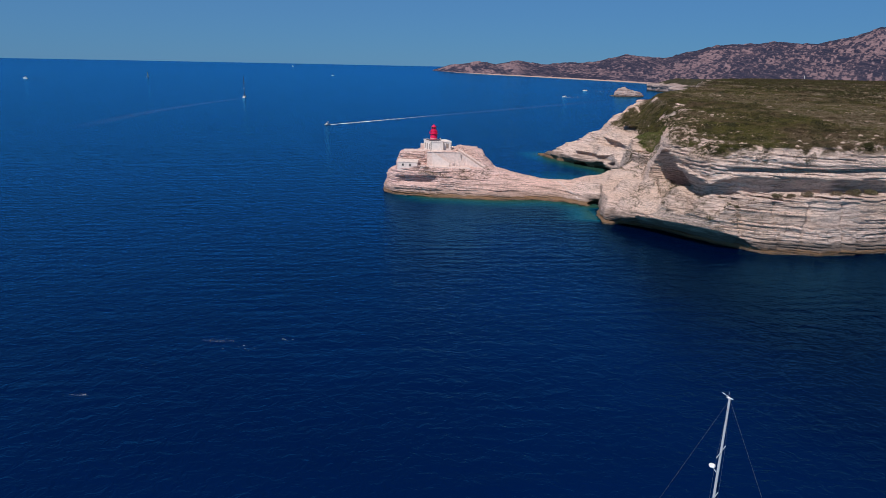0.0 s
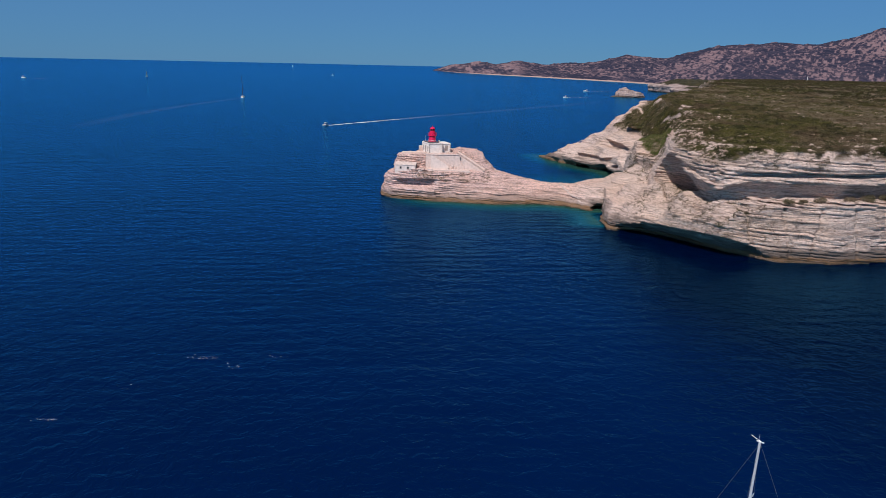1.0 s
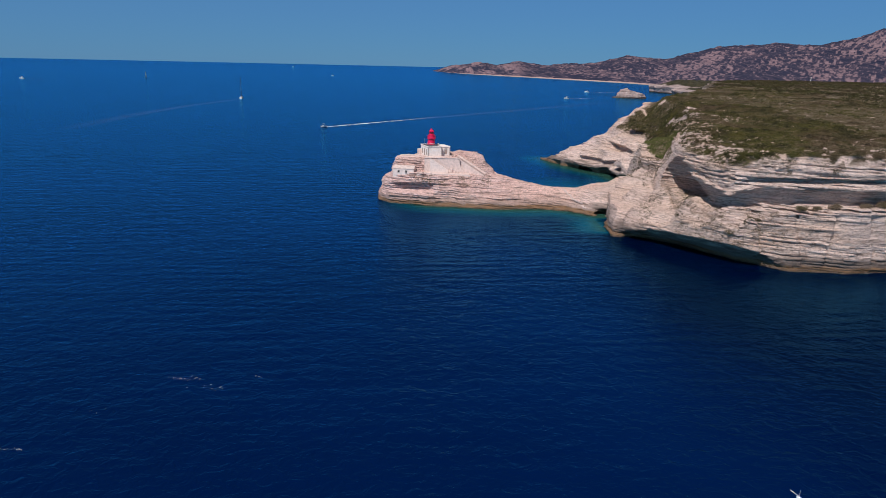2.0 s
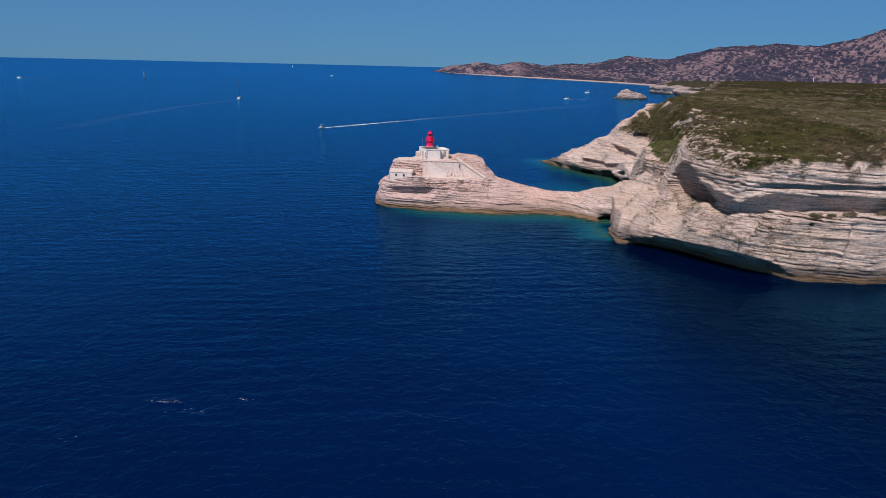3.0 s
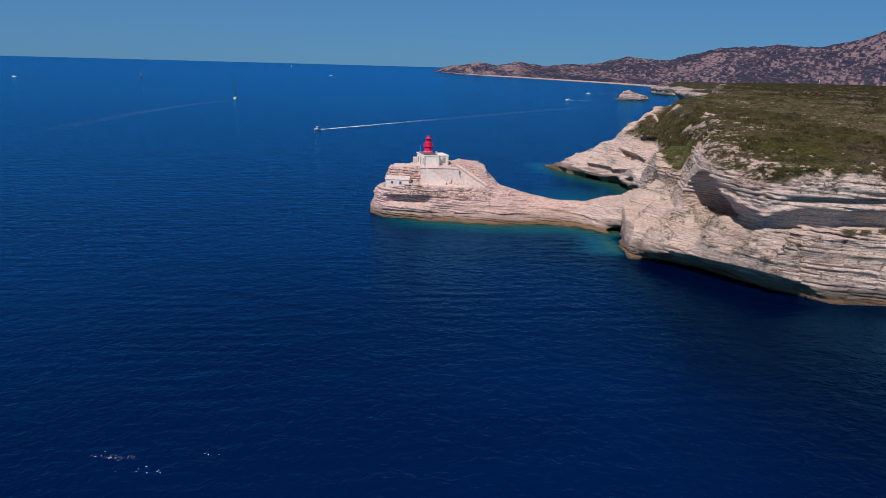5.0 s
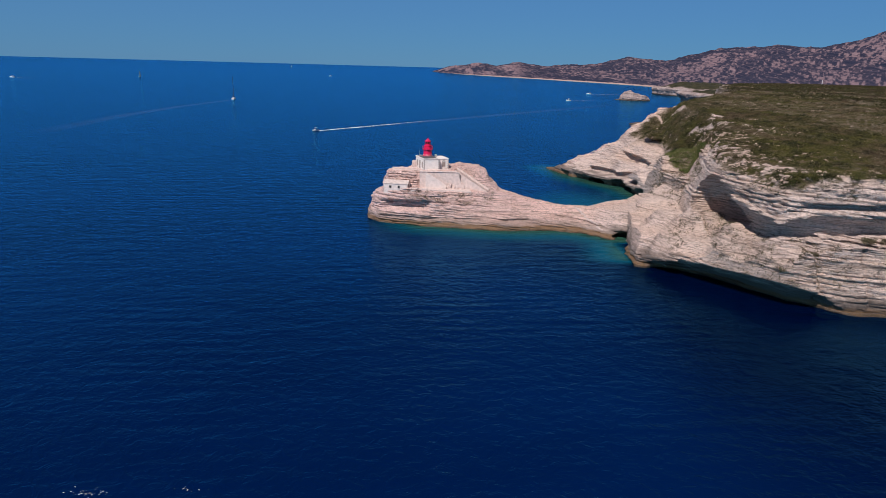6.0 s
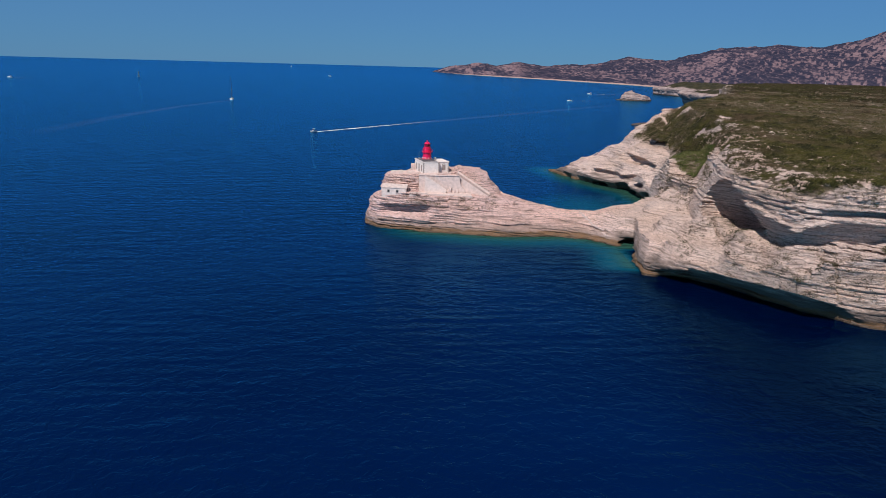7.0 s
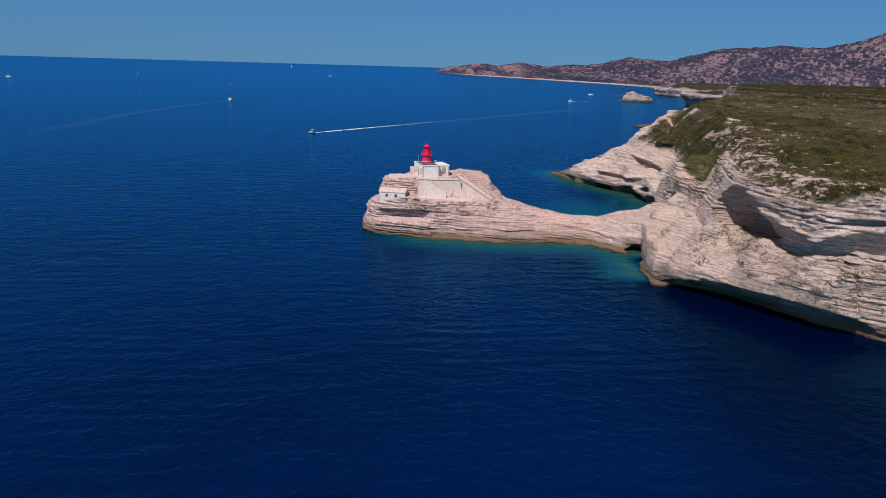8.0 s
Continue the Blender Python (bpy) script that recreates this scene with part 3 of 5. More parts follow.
def main_bodies(verts, quads, least):
    """Drops loose crumbs: keeps only bodies with that many corners or more."""
    tag = np.arange(len(verts))
    while True:
        low = tag[quads].min(1)
        fresh = tag.copy()
        for k in range(4):
            np.minimum.at(fresh, quads[:, k], low)
        fresh = fresh[fresh]
        if (fresh == tag).all():
            break
        tag = fresh
    size = np.bincount(tag, minlength=len(verts))[tag]
    good = size >= least
    quads = quads[good[quads[:, 0]]]
    renum = np.cumsum(good) - 1
    return verts[good], renum[quads]


coast_verts, coast_quads = main_bodies(*surface_net(coast_field(GX, GY, GZ), GX, GY, GZ), 3000)
cvx, cvy, cvz = coast_verts.T
edge_in = -inside_distance(cvx, cvy, PLATEAU_EDGE)
on_top = smooth01(cvz, plateau_height(cvx, cvy) - 4.2, plateau_height(cvx, cvy) - 1.6)
brow_noise = 0.02 + 0.55 * fractal(cvx / 4.0, cvy / 2.6, cvz / 3, 4) + 0.45 * fractal(cvx / 1.7, cvy / 1.1, 5.3, 3)
coarse = fractal(cvx / 9, cvy / 9, cvz / 9, 3)
soil = smooth01(edge_in, 0.0, 3.0) * on_top
slope_soil = smooth01(cvz, np.where(cvy > 30, 17.0, 22.5), np.where(cvy > 30, 22.0, 26.5)) * smooth01(cvy, -38, -30) * smooth01(-inside_distance(cvx, cvy, BACK_SHORE) + 5 * (coarse - 0.5), 7, 13)
soil = np.maximum(soil, slope_soil)
# bare rock shows through near the brow, less so inland
brow_noise = np.where(cvy > 25, 0.06 + 0.6 * fractal(cvx / 3.5, cvy / 10, 2.4, 4) + 0.4 * coarse, brow_noise)
soil = soil * smooth01(brow_noise + 0.30 * smooth01(edge_in, 1, 30), 0.45, 0.54)
gully = hump(np.hypot(cvx - 94 - 0.05 * (cvy - 20), (cvy - 24) * 0.34), -9, 5.5, 1.5) * smooth01(cvz, 14, 16)
soil = np.maximum(np.maximum(soil, 0.6 * gully), smooth01(cvy, 150, 200) * on_top)

def pick_faces(name, keep, label):
    q = coast_quads[keep]
    used, back = np.unique(q.ravel(), return_inverse=True)
    return mesh_arrays(name, coast_verts[used], back.reshape(q.shape), M_ROCK, [("soil", soil[used])], False, "structure", label, "rock")


west_part = (cvx[coast_quads[:, 0]] < 57) & (cvy[coast_quads[:, 0]] < 40)
pick_faces("rock_peninsula", west_part, "pale layered limestone peninsula that carries the lighthouse")
pick_faces("headland_cliff", ~west_part, "cream layered limestone headland with undercut ledges above the sea")


def grid_quads(rows, cols):
    gi = np.arange(rows * cols).reshape(rows, cols)
    return np.stack([gi[:-1, :-1], gi[1:, :-1], gi[1:, 1:], gi[:-1, 1:]], -1).reshape(-1, 4)


# ---- the plateau beyond, with its distant sea cliffs ----
FAR_EDGE = [(196, -70), (2000, -40), (2000, 1500), (1100, 1500), (760, 1330), (660, 1150), (560, 980), (500, 880), (470, 780), (430, 660), (400, 560), (300, 465), (262, 380), (222, 290), (196, 232)]


def cragged(px, py):
    return 34 * (fractal(px / 18, py / 18, 2.2, 5) - 0.5)


def far_height(px, py, inside):
    land = np.where(py > 620, np.minimum(plateau_height(px, py), 21 + 0.10 * np.maximum(inside, 0) + 8 * (fractal(px / 30, py / 30, 7.2, 4) - 0.5)), plateau_height(px, py))
    rise = smooth01(inside + cragged(px, py), -7, 2)
    return land * rise - 4 * (1 - rise) - 0.5 * (px < 216) * (py < 252)


fx = np.concatenate([np.arange(190, 560, 4.0), np.arange(560, 1700, 25.0)])
fy = np.concatenate([np.arange(-90, 1180, 5.0), np.arange(1180, 1520, 20.0)])
FX, FY = np.meshgrid(fx, fy, indexing="ij")
inside = -inside_distance(FX, FY, FAR_EDGE)
fq = grid_quads(len(fx), len(fy))
fq = fq[inside.ravel()[fq].max(1) > -16]
bare = smooth01(inside + cragged(FX, FY), np.where(FY > 480, -14, 0), np.where(FY > 480, -6, 4))
mesh_arrays("scrub_plateau", np.stack([FX, FY, far_height(FX, FY, inside)], -1).reshape(-1, 3), fq, M_ROCK, [("soil", bare.ravel())], False, "structure", "flat scrub-covered limestone plateau running inland", "ground")


def shore_stone():
    n = Nodes("weathered_limestone")
    beds = n.noise(n.place(0.02, 0.02, 0.5), 1.0, 5, 0.65, 0.3)
    patch = n.noise(n.place(), 0.09, 6, 0.7)
    col = n.ramp(beds, (0.34, (0.17, 0.128, 0.118)), (0.5, (0.33, 0.255, 0.232)), (0.62, (0.43, 0.34, 0.31)), (0.72, (0.20, 0.15, 0.138)))
    col = n.mix(n.math("MULTIPLY", n.step(patch, 0.48, 0.66), 0.8), col, (0.13, 0.10, 0.095))
    foot = n.math("ADD", n.height(), n.math("MULTIPLY", patch, -4.0))
    col = n.mix(n.step(foot, 1.2, -0.6), col, (0.10, 0.075, 0.06))
    scrub = n.ramp(patch, (0.35, (0.020, 0.021, 0.011)), (0.65, (0.050, 0.043, 0.022)))
    col = n.mix(n.attribute("soil"), col, scrub)
    return n.finish(col, 0.9, n.bump(patch, 0.8, 2.0, n.bump(beds, 0.8, 1.0)), 0.2)


M_SHORE = shore_stone()


def far_cliff(name, plan, top_low, top_high, undercut, seed, label):
    """A distant block of coast: cliffs that lean out over their foot, scrub on top."""
    xs, ys = [q[0] for q in plan], [q[1] for q in plan]
    gx, gy, gz = np.arange(min(xs) - 8, min(max(xs), min(xs) + 190) + 8, 1.7), np.arange(min(ys) - 8, max(ys) + 8, 2.6), np.arange(-2, top_high + 8, 1.3)
    px, py, pz = np.meshgrid(gx, gy, gz, indexing="ij")
    edge = inside_distance(px[:, :, 0], py[:, :, 0], plan)
    top = top_low + (top_high - top_low) * smooth01(-edge, 4, 60) + 8 * (fractal(px[:, :, 0] / 14, py[:, :, 0] / 14, seed, 5) - 0.5)
    f = edge[:, :, None] + undercut * np.clip(top_low - 3 - pz, 0, 14) + 9 * (fractal(px / 13 + seed, py / 13, pz / 9, 4) - 0.5) + 1.6 * layers(pz + 0.05 * px, 4.5, int(seed))
    f = np.maximum(f, (pz - top[:, :, None]) * 0.9)
    v, q = main_bodies(*surface_net(f.astype(np.float32), gx, gy, gz), 400)
    inland = -inside_distance(v[:, 0], v[:, 1], plan)
    level = np.interp(inland, [4, 60], [top_low, top_high])
    scrub = smooth01(inland + 14 * (fractal(v[:, 0] / 12, v[:, 1] / 12, 4.4, 3) - 0.5), 14, 24) * smooth01(v[:, 2], level - 5, level - 2.5)
    return mesh_arrays(name, v, q, M_SHORE, [("soil", scrub)], False, "structure", label, "cliff")


far_cliff("sea_cliff_1", [(372, 800), (384, 762), (420, 738), (560, 720), (560, 960), (470, 940), (410, 880), (380, 832)], 20, 24, 0.75, 3.0, "dark overhanging limestone cliff below a scrubby far headland")
far_cliff("sea_cliff_3", [(291, 472), (299, 450), (330, 425), (430, 425), (430, 610), (384, 604), (336, 545), (304, 505)], 35, 39, 0.15, 9.0, "pale broken limestone rim of the scrub plateau")
far_cliff("sea_cliff_2", [(492, 1310), (498, 1240), (510, 1196), (560, 1150), (680, 1120), (680, 1400), (600, 1390), (515, 1340)], 15, 27, 0.0, 6.0, "low pale limestone cliff beyond a far bay")


# ---- granite hills along the far shore ----
def granite():
    n = Nodes("hazed_granite_hillside")
    patch = n.noise(n.place(1.8, 0.01, 0.8), 0.014, 8, 0.72)
    small = n.noise(n.place(2.0, 0.01, 0.8), 0.06, 6, 0.75)
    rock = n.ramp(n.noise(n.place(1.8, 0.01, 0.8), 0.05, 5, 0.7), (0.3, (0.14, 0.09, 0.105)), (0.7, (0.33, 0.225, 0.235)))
    # blue-violet haze of distance is put into the scrub's colour
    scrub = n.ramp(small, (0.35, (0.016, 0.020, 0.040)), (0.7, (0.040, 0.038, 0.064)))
    fac = n.step(n.math("ADD", n.math("MULTIPLY", patch, 0.35), n.math("MULTIPLY", small, 0.65)), 0.515, 0.57)
    fac = n.math("MAXIMUM", n.math("MULTIPLY", fac, 0.25), n.attribute("bare"))
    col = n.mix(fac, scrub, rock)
    beach = n.math("ADD", n.height(), n.math("MULTIPLY", small, -6.0))
    col = n.mix(n.step(beach, 2.0, 0.5), col, (0.42, 0.29, 0.25))
    return n.finish(col, 0.95, n.bump(small, 0.4, 3.0), 0.1)


M_GRANITE = granite()
RIDGE_U = [-0.03, -0.0187, 0.0136, 0.0647, 0.0817, 0.1157, 0.15, 0.2264, 0.2774, 0.337, 0.371, 0.4136, 0.4987, 0.558, 0.592, 0.609, 0.652, 0.70, 0.85]
RIDGE_Z = [-8, 2, 44, 64, 52, 78, 56, 72, 118, 102, 140, 174, 198, 187, 203, 222, 276, 290, 250]
hu = np.linspace(-0.03, 0.85, 900)
hv = np.concatenate([np.linspace(0, 1, 130), np.linspace(1.02, 1.5, 16)])
HU, HV = np.meshgrid(hu, hv, indexing="ij")
shore_d = np.interp(HU, [-0.03, -0.0187, 0.056, 0.184, 0.286, 0.32, 0.45, 0.85], [4180, 4110, 3609, 2821, 2344, 2167, 1900, 1800])
ridge_d = np.interp(HU, [-0.03, 0.05, 0.2, 0.4, 0.85], [4250, 4160, 4000, 3700, 3500])
depth = shore_d + (ridge_d - shore_d) * HV
HX, HY = 4 + HU * depth, -255 + depth
profile = np.where(HV < 1, HV ** 0.85, 1 - 0.5 * (HV - 1))
crags = fractal(HX / 130, HY / 200, 1.3, 5) - 0.5
ridge = np.interp(HU, RIDGE_U, RIDGE_Z)
tors = np.clip(fractal(HX / 40, HY / 90, 6.3, 4) - 0.5, 0, 1)
HZ = ridge * profile * (1 + 0.5 * crags * (1 - np.abs(profile - 0.5))) + 28 * tors * smooth01(profile, 0.05, 0.3) * smooth01(ridge, 5, 50) + 3 * smooth01(HV, 0, 0.02) - 6 * (HV < 0.004)
pale = hump(HU, -0.03, 0.12, 0.02) * smooth01(tors, 0.02, 0.12) * 0.8
slabs = 0.8 * smooth01(0.62 * fractal(HU / 0.0040, HV * 50, 2.7, 3) + 0.38 * fractal(HU / 0.05, HV * 6, 5.1, 4), 0.525, 0.62)
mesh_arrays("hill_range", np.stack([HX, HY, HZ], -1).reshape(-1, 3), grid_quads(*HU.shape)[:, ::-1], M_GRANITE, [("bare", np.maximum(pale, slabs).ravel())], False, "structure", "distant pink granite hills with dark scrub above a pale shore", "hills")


# ---- sea ----
def spread(near, step, far, grow):
    v = list(near)
    s = step
    while v[-1] < far:
        s *= grow
        v.append(v[-1] + s)
    s = step
    while v[0] > -far:
        s *= grow
        v.insert(0, v[0] - s)
    return np.array(v)


wx = spread(np.arange(-60, 190, 2.5), 2.5, 4900, 1.12)
wy = spread(np.arange(-110, 160, 2.5), 2.5, 4900, 1.12)
SX, SY = np.meshgrid(wx, wy, indexing="ij")
MX, MY = 4.0, -225.0
rad = np.hypot(SX - MX, SY - MY)
cut = np.minimum(1, 4850 / rad)
SX, SY, rad = MX + (SX - MX) * cut, MY + (SY - MY) * cut, rad * cut
SZ = 31.0 * np.clip((rad - 3300) / 1550, 0, 1) ** 2
shore = np.minimum(np.minimum(inside_distance(SX, SY, NECK_SHORE), inside_distance(SX, SY, BACK_SHORE)), inside_distance(SX, SY, SHELF_LIP) + 9 * smooth01(SX, 60, 66))
shallow = np.clip(1 - shore / 16, 0, 1) * smooth01(SX, -24, 0) * (1 - smooth01(SX, 57, 62) * (SY < -20)) * (1 - smooth01(SY, -38, -46) * (SX > 40))
shallow = np.maximum(shallow, 0.62 * np.clip(1 - np.hypot((SX - 62) / 26, (SY - 35) / 34), 0, 1) ** 0.6)
# mask of the water painted darker before the headland, for its dark reflection
cliff_shade = smooth01(SX + 0.30 * SY + 22 * (fractal(SX / 40, SY / 40, 9.4, 3) - 0.5), -12, 40) * (1 - smooth01(SY, -45, 0)) * smooth01(SY, -330, -240)
mesh_arrays("water", np.stack([SX, SY, SZ], -1).reshape(-1, 3), grid_quads(*SX.shape), M_SEA, [("shallow", shallow.ravel()), ("cliff_shade", cliff_shade.ravel())], True, "structure", "deep blue open sea with a light chop", "sea")


# ---- rocks standing in the sea ----
def sea_rock(name, centre, size, lean, seed, label):
    sx, sy, sz = size
    gx, gy, gz = np.linspace(-sx * 0.65, sx * 0.65, 90), np.linspace(-sy * 0.7, sy * 0.7, 60), np.linspace(-1.5, sz * 1.15, 44)
    px, py, pz = np.meshgrid(gx, gy, gz, indexing="ij")
    top = sz * (1 - 0.55 * smooth01(lean * px / sx, -0.15, 0.5)) * (0.72 + 0.55 * fractal(px / (sx * 0.16) + seed, py / (sy * 0.3), 1.0, 4))
    rim = np.sqrt((px / (sx * 0.5)) ** 2 + (py / (sy * 0.5)) ** 2) - 1 + 0.35 * np.clip(pz / sz, 0, 1) ** 1.5 + 0.5 * (fractal(px / (sx * 0.12), py / (sy * 0.2), pz / sz + seed, 4) - 0.5)
    f = np.maximum(rim * sy * 0.5, pz - top) + 0.028 * sz * layers((pz + 0.10 * px + 0.8 * fractal(px / 9, py / 9, 3.0, 3)) * 18 / sz, 2.3, seed) + 0.09 * sz * (fractal(px / (sx * 0.05), py / (sy * 0.08), pz / (sz * 0.16) + seed, 4) - 0.5)
    v, q = surface_net(f.astype(np.float32), gx, gy, gz)
    ob = mesh_arrays(name, v + np.array(centre, np.float32), q, M_ROCK, [("soil", np.zeros(len(v)))], True, "", label, "rock")
    return ob


stack = sea_rock("sea_stack", (347, 948, 0), (50, 30, 15), 1, 5, "pale layered rock islet standing in blue water")
reef = sea_rock("sea_rock", (321, 952, 0), (16, 10, 2.4), -1, 9, "low dark reef beside the rock islet")
ledge = sea_rock("flat_rock", (201, 428, 0), (21, 8, 2.8), -1, 12, "low dark flat reef just above the water")
stack.data.materials[0] = M_SHORE
for ob in (reef, ledge):
    ob.data.materials[0] = M_REEF


# ---- scrub: many leaves on each small bush ----
def leaf_cloud(name, spots, radius, height, leaves, leaf, material, label, seed):
    """One joined mesh of leaf blades: spots (n, 3), radius and height (n,)."""
    r = np.random.default_rng(seed)
    n = len(spots) * leaves
    base = np.repeat(spots, leaves, 0)
    rad, hgt = np.repeat(radius, leaves), np.repeat(height, leaves)
    ang, up = r.uniform(0, 2 * math.pi, n), r.uniform(0.05, 1, n)
    out = np.sqrt(1 - 0.85 * up * up) * r.uniform(0.55, 1.12, n) * (1 + 0.35 * np.sin(3 * ang + np.repeat(r.uniform(0, 6, len(spots)), leaves)))
    pos = base + np.stack([np.cos(ang) * out * rad, np.sin(ang) * out * rad, up * hgt * r.uniform(0.75, 1.1, n) - 0.05], 1)
    a = r.normal(size=(n, 3))
    a /= np.linalg.norm(a, axis=1)[:, None]
    b = np.cross(a, r.normal(size=(n, 3)))
    b /= np.linalg.norm(b, axis=1)[:, None]
    s = (leaf * r.uniform(0.6, 1.3, n) * np.clip(rad, 0.3, 3) ** 0.5)[:, None]
    v = np.stack([pos - a * s, pos + b * s * 0.6, pos + a * s, pos - b * s * 0.6], 1).reshape(-1, 3)
    return mesh_arrays(name, v, np.arange(4 * n).reshape(n, 4), material, (), False, "stuff", label, "scrub")


pick = np.random.default_rng(21)
broad = fractal(cvx / 26, cvy / 26, 4.2, 3)
chance = 0.20 * smooth01(soil, 0.1, 1.0) * np.where(cvy > 30, 2.2, 1.0) * np.where(cvy > 150, 2.0, 1.0)
gully = gully > 0.5
hit = (pick.random(len(cvx)) < chance) & ~gully
spots = coast_verts[hit]
big = (0.3 + 0.8 * pick.random(len(spots)) ** 2.5 + 0.5 * smooth01(broad[hit], 0.5, 0.65)) * (0.6 + 0.4 * soil[hit])
leaf_cloud("maquis_scrub", spots, big, 0.2 + 0.6 * big * pick.random(len(spots)), 30, 0.15, M_MAQUIS, "low olive-green and brown scrub covering the plateau", 31)
dark_spots = (pick.random(len(cvx)) < 0.0055 * smooth01(soil, 0.4, 1.0) * smooth01(broad, 0.42, 0.56) * np.where(cvy > 30, 2.2, 1.0) * np.where(cvy > 150, 2.0, 1.0)) & ~gully
spots = coast_verts[dark_spots]
big = 0.9 + 1.3 * pick.random(len(spots)) ** 1.5
leaf_cloud("maquis_bushes", spots, big, 0.45 + 0.4 * big, 90, 0.17, M_FARSCRUB, "taller dark green bushes dotted over the plateau scrub", 35)
hit = gully & (pick.random(len(cvx)) < 0.30 * smooth01(brow_noise, 0.36, 0.52))
spots = coast_verts[hit]
big = 0.5 + 0.7 * pick.random(len(spots))
leaf_cloud("gully_shrubs", spots, big, 0.3 + 0.5 * big, 30, 0.15, M_GREEN, "bright green bushes filling a steep gully in the rock", 32)
bx, by = pick.uniform(196, 700, 80000), pick.uniform(-70, 900, 80000)
bi = -inside_distance(bx, by, FAR_EDGE)
keep = (bi + cragged(bx, by) > 3) & (bx < 0.72 * (by + 256) + 30) & (pick.random(80000) < smooth01(fractal(bx / 20, by / 20, 1.2), 0.30, 0.5))
bx, by, bi = bx[keep], by[keep], bi[keep]
spots = np.stack([bx, by, far_height(bx, by, bi)], 1)
big = 0.6 + 1.3 * pick.random(len(spots)) ** 2
leaf_cloud("far_scrub", spots, big, 0.25 + 0.4 * big, 14, 0.32, M_FARSCRUB, "dense dark green scrub farther inland on the plateau", 33)

# small tufts on the apron below the ledge and on the peninsula's front
tuft = fractal(cvx / 5, cvy / 5, 7.7, 3)
apron = (cvx > 65) & (cvx < 104) & (cvy < -40) & (cvy > -79) & (cvz > 5.5) & (cvz < 15.0) & (tuft > 0.43)
front = (cvx > 3) & (cvx < 23) & (cvy < 2) & (cvz > 7.2) & (cvz < 10.4) & (tuft > 0.46) | (cvx > -12) & (cvx < 4) & (cvy < -1.4) & (cvz > 8.4) & (tuft > 0.40)
steep = (cvx > 76) & (cvx < 140) & (cvy < -58) & (cvz > 25) & (soil < 0.3) & (tuft > 0.52)
spur = (cvx > 76) & (cvx < 94) & (cvy > -22) & (cvy < 34) & (cvz > 9) & (cvz < 24) & (tuft > 0.44)
hit = (apron & (pick.random(len(cvx)) < 0.085)) | (front & (pick.random(len(cvx)) < 0.13)) | (spur & (pick.random(len(cvx)) < 0.07)) | (steep & (pick.random(len(cvx)) < 0.08))
spots = coast_verts[hit]
big = 0.40 + 0.75 * pick.random(len(spots)) ** 2
leaf_cloud("cliff_tufts", spots, big, 0.15 + 0.5 * big, 16, 0.16, M_SCRUB, "small dry tufts scattered over the bare rock slope", 34)


def ground_at(x, y, z_hint):
    d = (cvx - x) ** 2 + (cvy - y) ** 2 + 0.6 * (cvz - z_hint) ** 2
    return coast_verts[int(np.argmin(d))]


def bush(x, y, z, radius, seed, material, label):
    spot = ground_at(x, y, z)[None, :].astype(np.float64)
    ob = thing("bush", Matrix.Translation(spot[0]), label, "bush", "bushes on the cliff")
    r = np.random.default_rng(seed)
    lobes = np.stack([r.uniform(-0.55, 0.55, 9) * radius, r.uniform(-0.4, 0.4, 9) * radius, r.uniform(0, 0.35, 9) * radius], 1)
    crown = leaf_cloud("crown", lobes, np.full(9, radius * 0.55), np.full(9, radius * 0.6), 110, 0.14, material, "", seed)
    del crown["kind"], crown["category"]
    crown.parent = ob
    bm = bmesh.new()
    for k in range(4):
        a = r.uniform(0, 6.28)
        tube((0, 0, -0.3), (math.cos(a) * radius * 0.4, math.sin(a) * radius * 0.4, radius * 0.5), 0.06, 0.02, 6, bm)
    part("stem", bm, M_SHUTTER, ob)
    return ob


# loose stones lying on the bare slopes
def rubble(spots, size, seed):
    r = np.random.default_rng(seed)
    base = bmesh.new()
    bmesh.ops.create_icosphere(base, subdivisions=1, radius=1.0)
    shape = np.array([v.co for v in base.verts])
    tris = np.array([[v.index for v in f.verts] for f in base.faces])
    base.free()
    n, m = len(spots), len(shape)
    v = shape[None] * r.uniform(0.65, 1.25, (n, m, 1)) * size[:, None, None] * np.stack([r.uniform(0.8, 1.5, n), r.uniform(0.7, 1.2, n), r.uniform(0.4, 0.8, n)], 1)[:, None, :]
    v = v + spots[:, None, :]
    q = (tris[None] + (np.arange(n) * m)[:, None, None]).reshape(-1, 3)
    return mesh_arrays("rubble", v.reshape(-1, 3), q, M_ROCK, [("soil", np.zeros(n * m))], False, "stuff", "loose pale stones scattered over the limestone slopes", "stones")


clump = fractal(cvx / 6, cvy / 6, 3.7, 3)
loose = ((cvx > 60) & (cvy < 40) & (cvz > 6) & (cvz < 17) | (cvx > 60) & (cvy > 30) & (cvy < 130) & (cvz > 3) & (cvz < 22) | (cvx < 60) & (cvz > 6.5)) & (soil < 0.2)
brow_stones = (cvz > 26) & (cvy < 60) & (edge_in > 0) & (edge_in < 34) & (pick.random(len(cvx)) < 0.05 * smooth01(clump, 0.42, 0.6) * smooth01(edge_in, 36, 6))
hit = loose & (pick.random(len(cvx)) < 0.07 * smooth01(clump, 0.45, 0.65)) | brow_stones
spots = coast_verts[hit].astype(np.float64)
rubble(spots, (0.10 + 0.34 * pick.random(len(spots)) ** 3) * np.where(brow_stones[hit], 1.9, 1.0), 77)

